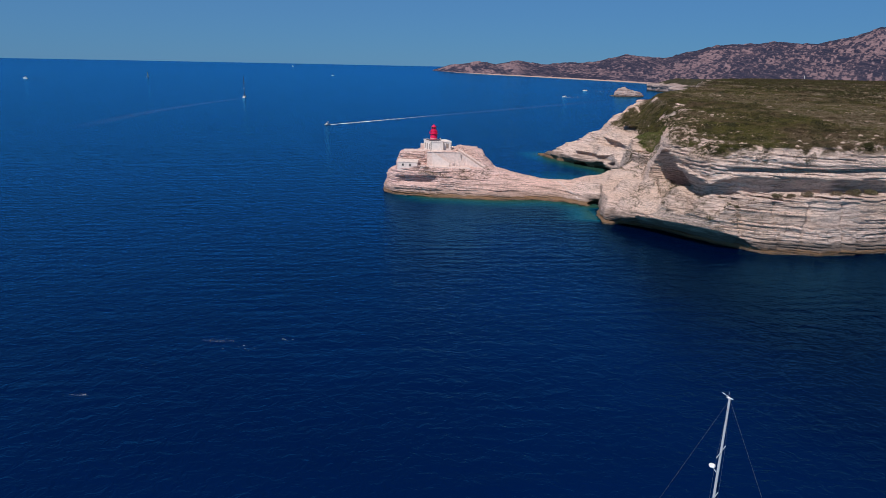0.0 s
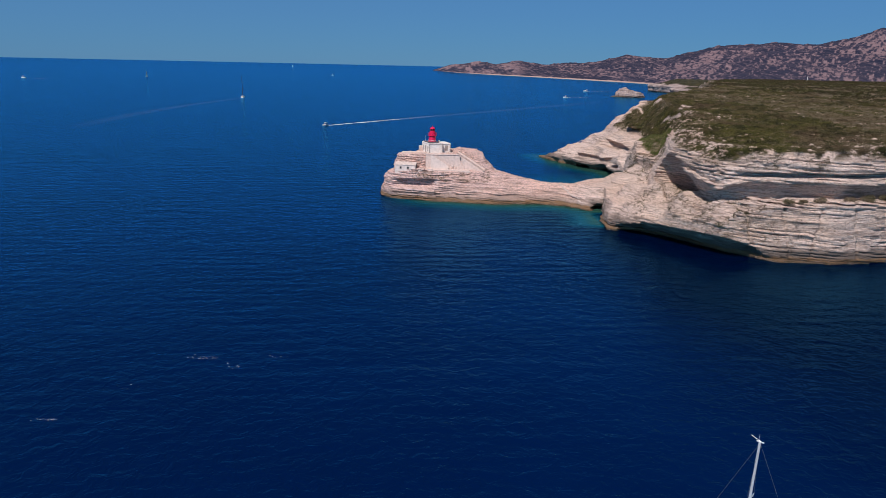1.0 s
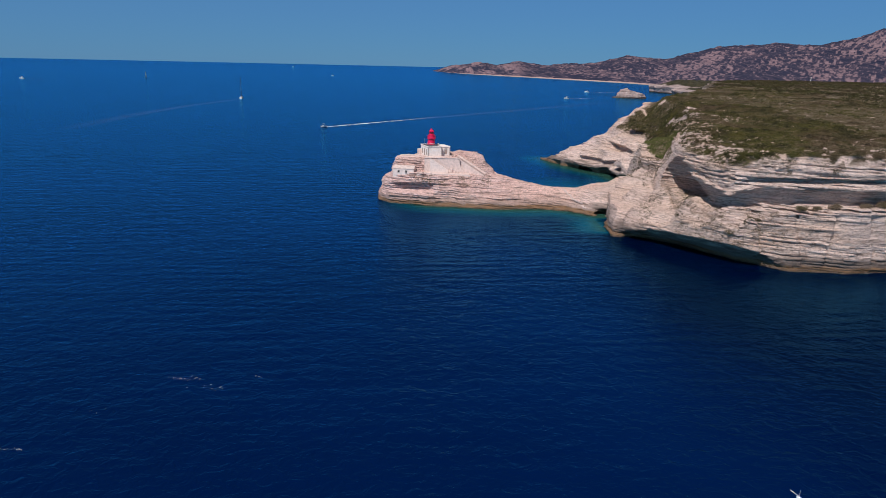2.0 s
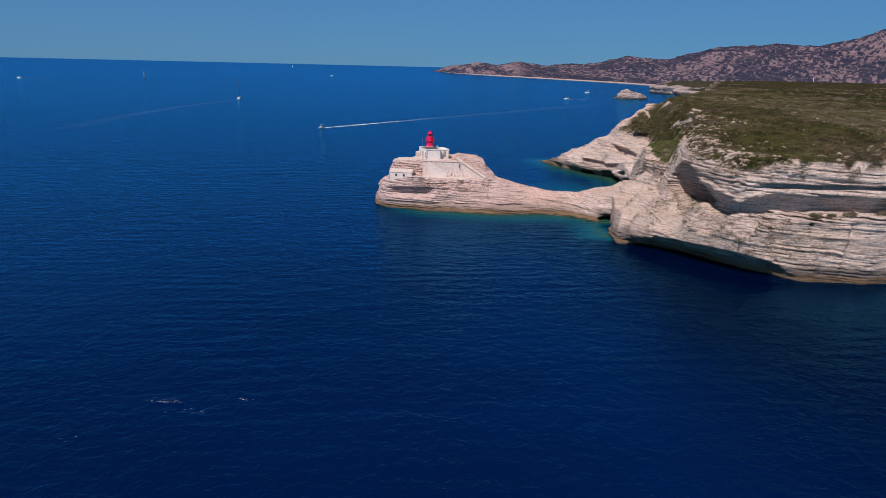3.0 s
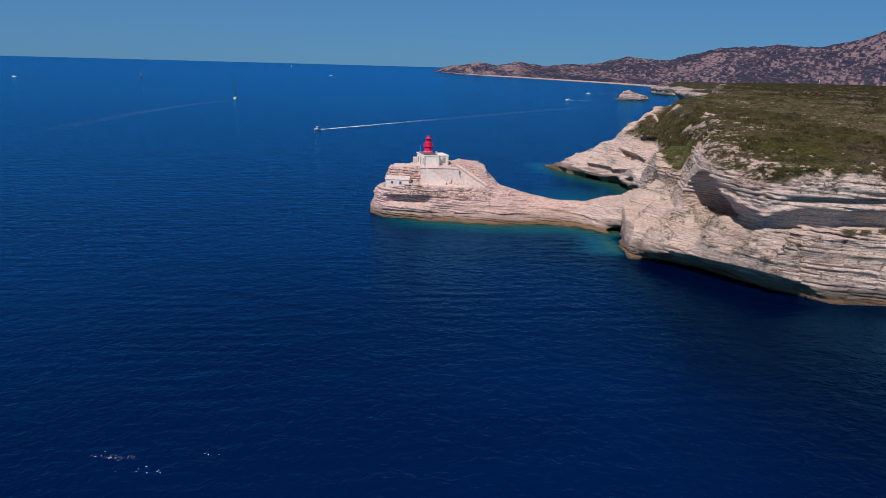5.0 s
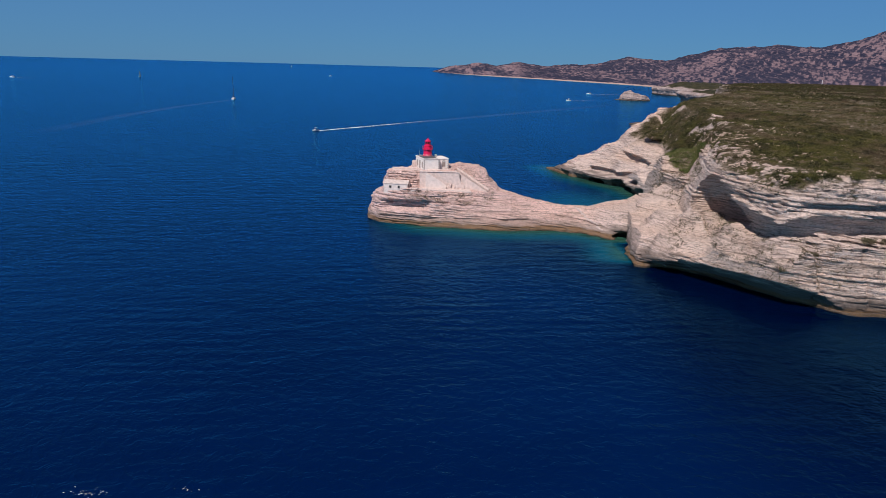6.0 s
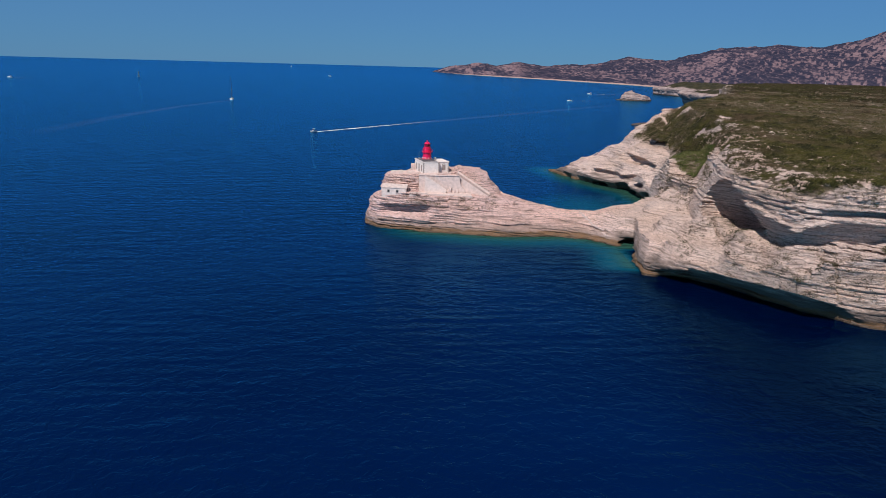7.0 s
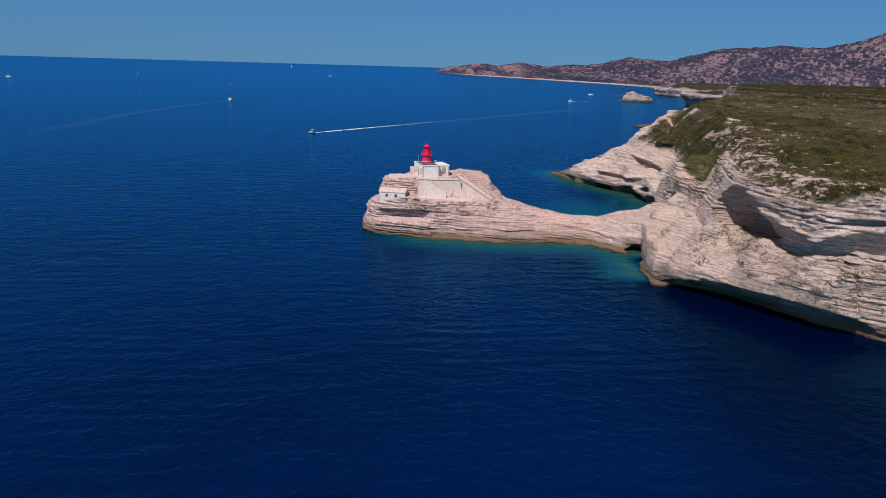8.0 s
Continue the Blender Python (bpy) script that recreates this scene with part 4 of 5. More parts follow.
# a pale line of worn slabs leading down the neck to the small bay
footpath = thing("footpath", pose(0, 0, 0), "narrow pale path of worn stone slabs down to the bay", "path")
for k in range(26):
    t = k / 25
    spot = ground_at(50.5 + 6.5 * t + 0.2 * math.sin(k), -2.0 - 11.0 * t, 7.2 - 5.0 * t)
    part("slab", boxed((-0.55, -0.3, -0.3), (0.55, 0.3, 0.06), 0.04, Matrix.Translation(spot) @ pose(0, 0, 0, 0, 0, 25 + 9 * math.sin(2.3 * k))), M_WALLSTONE, footpath)

# a low dry wall along the seaward edge of the neck's path
neck_wall = thing("field_wall", pose(0, 0, 0), "low rough stone wall edging the path along the neck", "wall")
line_x = np.linspace(25, 63, 39)
line_y = np.interp(line_x, [23, 30, 38, 46, 54, 63], [9.5, 8.5, 6.5, 4.0, 3.5, 3.0])
line_z = np.array([max(ground_at(x, y, zc)[2] for y in (y0 - 0.4, y0, y0 + 0.4)) for x, y0, zc in zip(line_x, line_y, np.interp(line_x, [23, 30, 38, 46, 54, 63], [10.2, 9.4, 8.2, 7.4, 7.0, 7.8]))])
line_z = np.convolve(np.pad(line_z, 3, mode="edge"), np.ones(7) / 7, "valid")
for x0, y0, z0, x1, y1, z1 in zip(line_x, line_y, line_z, line_x[1:], line_y[1:], line_z[1:]):
    run, climb = math.hypot(x1 - x0, y1 - y0), -math.degrees(math.atan2(z1 - z0, math.hypot(x1 - x0, y1 - y0)))
    at = Matrix.Translation(((x0 + x1) / 2, (y0 + y1) / 2, (z0 + z1) / 2)) @ pose(0, 0, 0, 0, climb, math.degrees(math.atan2(y1 - y0, x1 - x0)))
    part("wall_section", boxed((-run / 2 - 0.01, -0.2, -0.7), (run / 2 - 0.004, 0.2, 0.26 + 0.05 * math.sin(5.1 * x0)), 0.05, at), M_WALLSTONE, neck_wall)

for k, (x, y, z, r) in enumerate([(82, -74.5, 9.3, 1.5), (100, -75, 16, 1.7), (104, -75, 16, 1.5), (108.5, -75.5, 16.2, 1.9), (117, -75, 16.4, 2.0), (122, -74, 16.5, 2.2), (128, -73, 16.6, 2.0), (89, -75, 12.5, 0.8)]):
    bush(x, y, z, r, 50 + k, M_SCRUB, "dry olive bush rooted on a bare limestone ledge")
for k, (x, y, z, r) in enumerate([(84.5, -68, 29, 1.4), (88, -69.5, 29.3, 1.7), (92, -70, 29.5, 1.3), (97, -71, 29.8, 1.8), (102, -72, 30, 2.1), (107, -72.5, 30.2, 1.7), (113, -73, 30.8, 2.2), (119, -73, 31.2, 2.0), (126, -72, 31.8, 2.3), (133, -71, 32, 2.2), (86, -67, 29.6, 1.3)]):
    bush(x, y, z, r, 70 + k, M_MAQUIS, "dark green bush overhanging the cliff brow")


# ---- lighthouse ----
lighthouse = thing("lighthouse", pose(-1.3, 7.2, 16.7, 0, 0, 20), "white flat-roofed lighthouse building with a round red tower on top", "lighthouse")


def opening(parent, x, y, z, w, h, facing, arched=False, colour=None):
    """A framed dark window or door on a wall; facing -1: front, 0: west side."""
    turn = pose(x, y, z) if facing else pose(x, y, z, 0, 0, -90)
    bm = bmesh.new()
    box(bm, (-w / 2 - 0.12, -0.06, -0.1), (w / 2 + 0.12, 0.05, 0.0), 0.01, turn)
    box(bm, (-w / 2 - 0.12, -0.05, 0.0), (-w / 2, 0.05, h), 0.01, turn)
    box(bm, (w / 2, -0.05, 0.0), (w / 2 + 0.12, 0.05, h), 0.01, turn)
    box(bm, (-w / 2 - 0.12, -0.05, h), (w / 2 + 0.12, 0.05, h + 0.14), 0.01, turn)
    frame_ob = part("window_frame", bm, M_QUOIN, parent)
    pane = part("pane", boxed((-w / 2 + 0.003, -0.03, 0.003), (w / 2 - 0.003, 0.02, h - 0.003), 0, turn), colour or M_DARK, frame_ob)
    if arched:
        bm = bmesh.new()
        c = turn @ Vector((0, 0, h + 0.14))
        for k in range(7):
            a0 = math.pi * (k + 0.5) / 7
            p = turn @ Vector((math.cos(a0) * (w / 2), 0, h + 0.16 + math.sin(a0) * w * 0.35))
            box(bm, (-0.09, -0.05, -0.09), (0.09, 0.05, 0.09), 0.01, Matrix.Translation(p))
        part("arch_stone", bm, M_QUOIN, frame_ob)
    return frame_ob


def quoins(parent, x, y, z0, z1):
    bm = bmesh.new()
    k, z = 0, z0
    while z < z1 - 0.2:
        w, d = (0.42, 0.26) if k % 2 else (0.26, 0.42)
        sx = 1 if x < 1 else -1
        box(bm, (min(x - 0.03 * sx, x + w * sx), y - 0.03, z), (max(x - 0.03 * sx, x + w * sx), y + d, z + 0.33), 0.015)
        z += 0.36
        k += 1
    part("quoin_stones", bm, M_QUOIN, parent, "grey corner stones")


W, L, H = 5.6, 9.2, 3.55
body = part("main_building", boxed((0, 0, -1.2), (W, L, H), 0.03), M_PLASTER, lighthouse)
bm = bmesh.new()
for lo, hi in (((-0.14, -0.14, H - 0.02), (W + 0.14, 0.16, H + 0.26)), ((-0.14, L - 0.16, H - 0.02), (W + 0.14, L + 0.14, H + 0.26)), ((-0.14, 0.163, H - 0.02), (0.16, L - 0.163, H + 0.26)), ((W - 0.16, 0.163, H - 0.02), (W + 0.14, L - 0.163, H + 0.26))):
    box(bm, lo, hi, 0.03)
part("cornice", bm, M_PLASTER, lighthouse)
bm = bmesh.new()
rim = [bm.verts.new(c) for c in ((0.17, 0.17, H + 0.12), (W - 0.17, 0.17, H + 0.12), (W - 0.17, L - 0.17, H + 0.12), (0.17, L - 0.17, H + 0.12))]
peak = [bm.verts.new(c) for c in ((1.5, 3.0, H + 0.62), (W - 1.5, 3.0, H + 0.62), (W - 1.5, L - 3.0, H + 0.62), (1.5, L - 3.0, H + 0.62))]
for k in range(4):
    bm.faces.new((rim[k], rim[(k + 1) % 4], peak[(k + 1) % 4], peak[k]))
bm.faces.new(peak)
part("roof", bm, M_ROOFGREY, lighthouse, "dark grey hipped roof")
for x, y in ((0, 0), (W, 0)):
    quoins(lighthouse, x, y, -0.2, H)
quoins(lighthouse, 0, L - 0.45, -0.2, H)
for y, z, w, h in ((1.7, 0.55, 0.8, 1.9), (4.4, 0.05, 0.95, 2.5), (7.0, 0.55, 0.8, 1.9)):
    opening(lighthouse, -0.02, y, z, w, h, 0, False, M_SHUTTER)
# wing beside the main block
bm = boxed((W + 0.004, 1.5, -1.2), (W + 4.0, 8.4, 3.25), 0.03)
part("wing", bm, M_PLASTER, lighthouse)
part("wing_roof", boxed((W - 0.1 + 0.25, 1.35, 3.26), (W + 4.15, 8.55, 3.5), 0.03), M_PLASTER, lighthouse, "white flat wing roof")
opening(lighthouse, W + 2.2, 1.48, 0.75, 0.95, 1.55, -1, True, M_SHUTTER)
quoins(lighthouse, W + 4.0, 1.5, -0.2, 3.2)
# tower
TX, TY = 2.8, 4.6
tower = part("tower", lathe([(1.42, H + 0.2), (1.42, H + 0.75), (1.36, H + 0.8), (1.36, H + 1.25), (1.32, H + 1.3), (1.22, H + 2.6), (1.3, H + 2.7), (1.62, H + 2.85), (1.62, H + 3.05), (1.2, H + 3.08), (1.12, H + 4.05), (1.24, H + 4.15), (1.24, H + 4.3), (0.92, H + 4.33), (0.9, H + 4.75)], 32), M_RED, lighthouse, "glossy red round tower")
tower.location, tower.scale = (TX, TY, 0), (1.12, 1.12, 1.0)
for k in range(20):
    part("band_panel", boxed((1.365, -0.13, H + 0.86), (1.395, 0.13, H + 1.2), 0.0, pose(0, 0, 0, 0, 0, 18 * k)), M_BAND, tower, "pale panel on the red base")
bm = bmesh.new()
for k in range(18):
    a = 2 * math.pi * k / 18
    c, s = math.cos(a), math.sin(a)
    tube((1.56 * c, 1.56 * s, H + 3.05), (1.56 * c, 1.56 * s, H + 3.95), 0.025, 0.025, 6, bm)
for z in (H + 3.5, H + 3.93):
    for k in range(24):
        a, b = 2 * math.pi * k / 24, 2 * math.pi * (k + 1) / 24
        tube((1.56 * math.cos(a), 1.56 * math.sin(a), z), (1.56 * math.cos(b), 1.56 * math.sin(b), z), 0.022, 0.022, 6, bm)
part("gallery_rail", bm, M_RED, tower)
lantern = part("lantern", lathe([(0.78, H + 4.7), (0.78, H + 5.62)], 16), M_LENS, tower, "dark lantern glazing")
for k in range(8):
    a = 2 * math.pi * (k + 0.5) / 8
    c, s = math.cos(a), math.sin(a)
    part("glazing_bar", tube((0.82 * c, 0.82 * s, H + 4.7), (0.82 * c, 0.82 * s, H + 5.65), 0.04, 0.04, 6), M_RED, lantern)
part("dome", lathe([(0.98, H + 5.6), (0.98, H + 5.7), (0.86, H + 5.82), (0.66, H + 6.1), (0.36, H + 6.3), (0.16, H + 6.36), (0.16, H + 6.5), (0.24, H + 6.58), (0.22, H + 6.74), (0.05, H + 6.84)], 24), M_RED, tower)
mast_ob = part("antenna", tube((0.9, 7.6, H), (0.9, 7.6, H + 2.9), 0.035, 0.02), M_ALU, lighthouse)
part("chimney", boxed((W + 0.35, 6.0, 3.3), (W + 1.05, 6.7, 4.35), 0.03), M_PLASTER, lighthouse)
part("lean_to", boxed((-1.2, 8.2, -1.2), (-0.004, 9.9, 2.0), 0.03), M_WALLSTONE, lighthouse, "small stone lean-to")
part("terrace_slab", boxed((-0.4, -1.4, -1.1), (W + 4.4, -0.004, 0.06), 0.04), M_WALLSTONE, lighthouse)

# ---- terrace walls, stairs and the low hut ----
paving = thing("terrace", pose(-12.2, 6.7, 16.05, 0, 0, 3), "flat pale paved terrace beside the lighthouse", "terrace")
part("slab", boxed((0, 0, -1.0), (10.6, 6.6, 0.5), 0.12), M_WALLSTONE, paving)
for k in range(5):
    part("kerb", boxed((k * 2.12, -0.25, -0.3), (k * 2.12 + 2.1, -0.004, 0.62 + 0.04 * math.sin(3 * k)), 0.05), M_WALLSTONE, paving)
terrace = thing("terrace_wall", pose(-11.4, 9.0, 16.3, 0, 0, 3), "low pale parapet along the edge of the terrace", "wall")
part("coping", boxed((0, 0, 0.25), (9, 0.5, 0.62), 0.06), M_WALLSTONE, terrace)
part("wall_body", boxed((0.03, 0.05, -0.5), (8.97, 0.45, 0.247), 0.03), M_WALLSTONE, terrace)

retaining = thing("retaining_wall", pose(-2.6, 3.3, 11.0), "tall rendered retaining wall below the lighthouse terrace", "wall")
bm = bmesh.new()
outline = [(0, -1), (15.2, -1), (15.2, 1.2), (14.2, 1.9), (13.6, 3.6), (13.4, 5.5), (0, 5.7)]
fa = [bm.verts.new((x, 0.25 + 0.05 * z * 0.5, z)) for x, z in outline]
fb = [bm.verts.new((x, 4.2, z)) for x, z in outline]
bm.faces.new(fa)
bm.faces.new(list(reversed(fb)))
for k in range(len(fa)):
    bm.faces.new((fa[k], fb[k], fb[(k + 1) % len(fa)], fa[(k + 1) % len(fa)]))
bmesh.ops.recalc_face_normals(bm, faces=bm.faces)
part("wall_body", bm, M_WALLSTONE, retaining)
part("coping", boxed((-0.1, 0.15, 5.58), (13.5, 0.75, 5.76), 0.05), M_WALLSTONE, retaining)
for k, (x, w, h) in enumerate([(9.6, 1.3, 2.2), (11.5, 1.5, 1.7), (8.1, 1.2, 1.5)]):
    bm = bmesh.new()
    bmesh.ops.create_icosphere(bm, subdivisions=4, radius=1.0)
    for v in bm.verts:
        swell = 0.75 + 0.5 * noise.noise(v.co * 1.7 + Vector((k * 5, 0, 0))) + 0.22 * noise.noise(v.co * 5)
        v.co = Vector((x + w / 2, 0.1, -0.3)) + Vector((v.co.x * w * 0.85, v.co.y * 1.0, v.co.z * (h + 0.5))) * swell
    part("rock_mound", bm, M_WALLSTONE, retaining, "rough mound of pale rubble")


def staircase(name, start, end, width, label, parapet, fill, material):
    start, end = Vector(start), Vector(end)
    run = end - start
    n = max(2, round(abs(run.z) / 0.19))
    ob = thing(name, Matrix.Translation(start), label, "stairs")
    flat = Vector((run.x, run.y, 0))
    ahead = flat.normalized()
    yaw = math.degrees(math.atan2(ahead.y, ahead.x))
    tread = flat.length / n
    turn = pose(0, 0, 0, 0, 0, yaw)
    for k in range(n):
        z = run.z * (k + 1) / n
        part("step", boxed((k * tread, -width / 2, fill), ((k + 1) * tread - 0.004, width / 2, z), 0.02, turn), material, ob)
    for side in parapet:
        bm = bmesh.new()
        y0, y1 = side * (width / 2 + 0.004), side * (width / 2 + 0.36)
        lo, hi = min(y0, y1), max(y0, y1)
        vs = []
        for x, z in ((0, 0.0), (flat.length, run.z)):
            for y in (lo, hi):
                vs.append((bm.verts.new(turn @ Vector((x, y, fill))), bm.verts.new(turn @ Vector((x, y, z + 0.55)))))
        a, b, c, d = vs
        for f in ((a[0], c[0], c[1], a[1]), (b[1], d[1], d[0], b[0]), (a[1], c[1], d[1], b[1]), (a[0], a[1], b[1], b[0]), (c[1], c[0], d[0], d[1]), (a[0], b[0], d[0], c[0])):
            bm.faces.new(f)
        bmesh.ops.recalc_face_normals(bm, faces=bm.faces)
        bmesh.ops.bevel(bm, geom=bm.edges[:], offset=0.04, segments=1, affect="EDGES")
        part("parapet", bm, material, ob)
    return ob


staircase("stairs", (-0.6, 2.75, 16.4), (6.4, 2.75, 11.9), 0.9, "steep stone stair climbing the retaining wall", (-1,), -6.0, M_HUT)
staircase("stairs", (9.8, 6.6, 17.2), (20.6, 2.0, 10.9), 2.2, "long stone stairway with side parapets down the slope", (1,), -7.5, M_WALLSTONE)

parapet = thing("parapet_wall", pose(-5.4, -1.1, 10.2, 0, 0, 1.5), "low weathered wall along the lower path", "wall")
for k in range(7):
    part("wall_section", boxed((k * 2.9, -0.25, -1.5), (k * 2.9 + 2.896, 0.3, 1.55 - 0.12 * k + 0.1 * math.sin(k * 2.1)), 0.07), M_WALLSTONE, parapet)
part("path_slab", boxed((0.1, 0.304, -1.5), (20.2, 4.6, 0.9), 0.1), M_WALLSTONE, parapet, "pale beaten path behind the wall")

hut = thing("stone_hut", pose(-14.6, 0.9, 10.85, 0, 0, -9), "long low whitewashed stone hut with small dark windows", "hut")
part("walls", boxed((0, 0, -1.6), (8.2, 3.9, 1.95), 0.04), M_HUT, hut)
for x in (0.0, 7.9):
    bm = bmesh.new()
    tri = ((0.004, 1.93), (3.896, 1.93), (1.95, 2.85))
    a, b = [[bm.verts.new((x + d, y, z)) for y, z in tri] for d in (0.0, 0.3)]
    bm.faces.new(list(reversed(a)))
    bm.faces.new(b)
    for k in range(3):
        bm.faces.new((a[k], a[(k + 1) % 3], b[(k + 1) % 3], b[k]))
    bmesh.ops.recalc_face_normals(bm, faces=bm.faces)
    part("gable", bm, M_HUT, hut)
bm = bmesh.new()
for y0, y1, z0, z1 in ((-0.15, 1.95, 1.92, 2.95), (4.05, 1.95, 1.92, 2.95)):
    a = [bm.verts.new(c) for c in ((-0.15, y0, z0), (8.35, y0, z0), (8.35, y1, z1), (-0.15, y1, z1))]
    b = [bm.verts.new(v.co + Vector((0, 0, 0.12))) for v in a]
    bm.faces.new(a)
    bm.faces.new(list(reversed(b)))
    for k in range(4):
        bm.faces.new((a[k], b[k], b[(k + 1) % 4], a[(k + 1) % 4]))
bmesh.ops.recalc_face_normals(bm, faces=bm.faces)
part("roof", bm, M_HUTROOF, hut, "pale lime-washed roof")
for x in (2.3, 5.2):
    opening(hut, x, -0.02, 0.55, 0.6, 0.75, -1, False, M_DARK)
bm = boxed((8.19, 1.4, 0), (8.23, 2.3, 1.75), 0.005)
part("door", bm, M_DARK, hut)


# ---- boats ----
def hull_mesh(length, beam, free, draft=0.5, stern=0.75, bow_rise=0.25):
    """A round-bilged hull pointing along +x, with its deck."""
    bm = bmesh.new()
    rows = []
    n = 14
    for k in range(n + 1):
        t = k / n
        half = beam / 2 * (stern + (1 - stern) * math.sin(min(t * 1.9, 1.5708))) * (1 - max(0, (t - 0.45) / 0.55) ** 2.2)
        half = max(half, 0.02)
        top = free * (1 + bow_rise * t * t)
        x = (t - 0.5) * length + (0.10 * length * max(0, t - 0.8))
        rows.append([bm.verts.new((x - (0.05 * length * t if z < 0 else 0), y * half, z)) for y, z in ((-1, top), (-0.97, top * 0.4), (-0.8, 0), (-0.3, -draft), (0.3, -draft), (0.8, 0), (0.97, top * 0.4), (1, top))])
    for a, b in zip(rows, rows[1:]):
        for k in range(7):
            bm.faces.new((a[k], b[k], b[k + 1], a[k + 1]))
        bm.faces.new((a[7], b[7], b[0], a[0]))
    bm.faces.new(list(reversed(rows[0])))
    bm.faces.new(rows[-1])
    bmesh.ops.recalc_face_normals(bm, faces=bm.faces)
    return bm


def sailing_yacht(x, y, heading, length, mast, label, sails=False, radar=False, stays=True):
    ob = thing("sailing_yacht", pose(x, y, 0, 0, 0, heading), label, "sailboat", "yachts at sea")
    beam, free = length * 0.28, length * 0.085
    part("hull", hull_mesh(length, beam, free), M_HULL, ob)
    part("deck", boxed((-length * 0.46, -beam * 0.34, free * 1.0), (length * 0.1, beam * 0.34, free * 1.08 + 0.03), 0.03), M_TEAK, ob)
    cabin = part("cabin", boxed((-length * 0.12, -beam * 0.26, free * 1.05), (length * 0.2, beam * 0.26, free * 1.05 + length * 0.045), 0.12), M_HULL, ob)
    part("window_strip", boxed((-length * 0.09, -beam * 0.265, free * 1.05 + length * 0.014), (length * 0.15, beam * 0.265, free * 1.05 + length * 0.032), 0.01), M_DARK, cabin)
    mx = length * 0.08
    base = free * 1.05
    th = max(0.11, mast * (0.0068 if stays else 0.011))
    spar = part("mast", tube((mx, 0, base), (mx, 0, mast), th * 1.15, th * 0.8, 12), M_ALU if stays else M_NAVY, ob)
    part("boom", tube((mx, 0, base + 1.9), (mx - length * 0.38, 0, base + 2.0), th * 0.8, th * 0.8, 10), M_ALU, ob)
    part("sail_cover", tube((mx - 0.3, 0, base + 2.15), (mx - length * 0.37, 0, base + 2.2), th * 1.9, th * 1.2, 10), M_NAVY, ob)
    for f in (0.42, 0.70):
        bm = tube((mx, -beam * 0.32, mast * f), (mx, beam * 0.32, mast * f), 0.05, 0.05, 6)
        part("spreader", bm, M_ALU, spar)
    if stays:
        part("forestay", tube((mx + 0.05, 0, mast - 0.3), (length * 0.53, 0, free * 1.25), 0.014, 0.014, 6), M_WIRE, ob)
        part("backstay", tube((mx - 0.05, 0, mast - 0.1), (-length * 0.49, 0, free * 1.0), 0.012, 0.012, 6), M_WIRE, ob)
        for s in (-1, 1):
            part("shroud", tube((mx, 0, mast * 0.97), (mx, s * beam * 0.32, mast * 0.70), 0.010, 0.010, 5, tube((mx, s * beam * 0.32, mast * 0.70), (mx, s * beam * 0.45, free), 0.011, 0.011, 5)), M_WIRE, ob)
        bm = boxed((mx - 0.35, -0.05, mast), (mx + 0.3, 0.05, mast + 0.12), 0.02)
        tube((mx + 0.1, 0, mast + 0.1), (mx + 0.1, 0, mast + 0.75), 0.015, 0.01, 5, bm)
        tube((mx - 0.1, 0, mast + 0.1), (mx + 0.75, 0, mast + 0.42), 0.02, 0.02, 5, bm)
        part("masthead_gear", bm, M_ALU, spar)
    if radar:
        dome = part("radar_dome", lathe([(0.1, 0), (0.32, 0.03), (0.34, 0.12), (0.3, 0.24), (0.1, 0.28)], 20), M_HULL, spar, "white radar dome")
        dome.location = (mx + 0.62, 0, mast * 0.60)
        part("radar_bracket", tube((mx, 0, mast * 0.57), (mx + 0.6, 0, mast * 0.60), 0.05, 0.04, 6), M_ALU, spar)
    if sails:
        bm = bmesh.new()
        pts = [(mx - 0.2, 0.05, base + 2.2), (mx - length * 0.36, 0.6, base + 2.3), (mx - length * 0.2, 0.5, mast * 0.55), (mx - 0.2, 0.05, mast * 0.97)]
        a = [bm.verts.new(p) for p in pts]
        b = [bm.verts.new((p[0], p[1] + 0.04, p[2])) for p in pts]
        bm.faces.new(a)
        bm.faces.new(list(reversed(b)))
        for k in range(4):
            bm.faces.new((a[k], b[k], b[(k + 1) % 4], a[(k + 1) % 4]))
        bmesh.ops.recalc_face_normals(bm, faces=bm.faces)
        part("mainsail", bm, M_SAIL, ob)
        bm = bmesh.new()
        pts = [(length * 0.5, 0, free * 1.4), (mx - 0.6, 0.9, base + 1.2), (mx + 0.2, 0.1, mast * 0.93)]
        a = [bm.verts.new(p) for p in pts]
        b = [bm.verts.new((p[0], p[1] + 0.04, p[2])) for p in pts]
        bm.faces.new(a)
        bm.faces.new(list(reversed(b)))
        for k in range(3):
            bm.faces.new((a[k], b[k], b[(k + 1) % 3], a[(k + 1) % 3]))
        bmesh.ops.recalc_face_normals(bm, faces=bm.faces)
        part("jib", bm, M_SAIL, ob)
    return ob


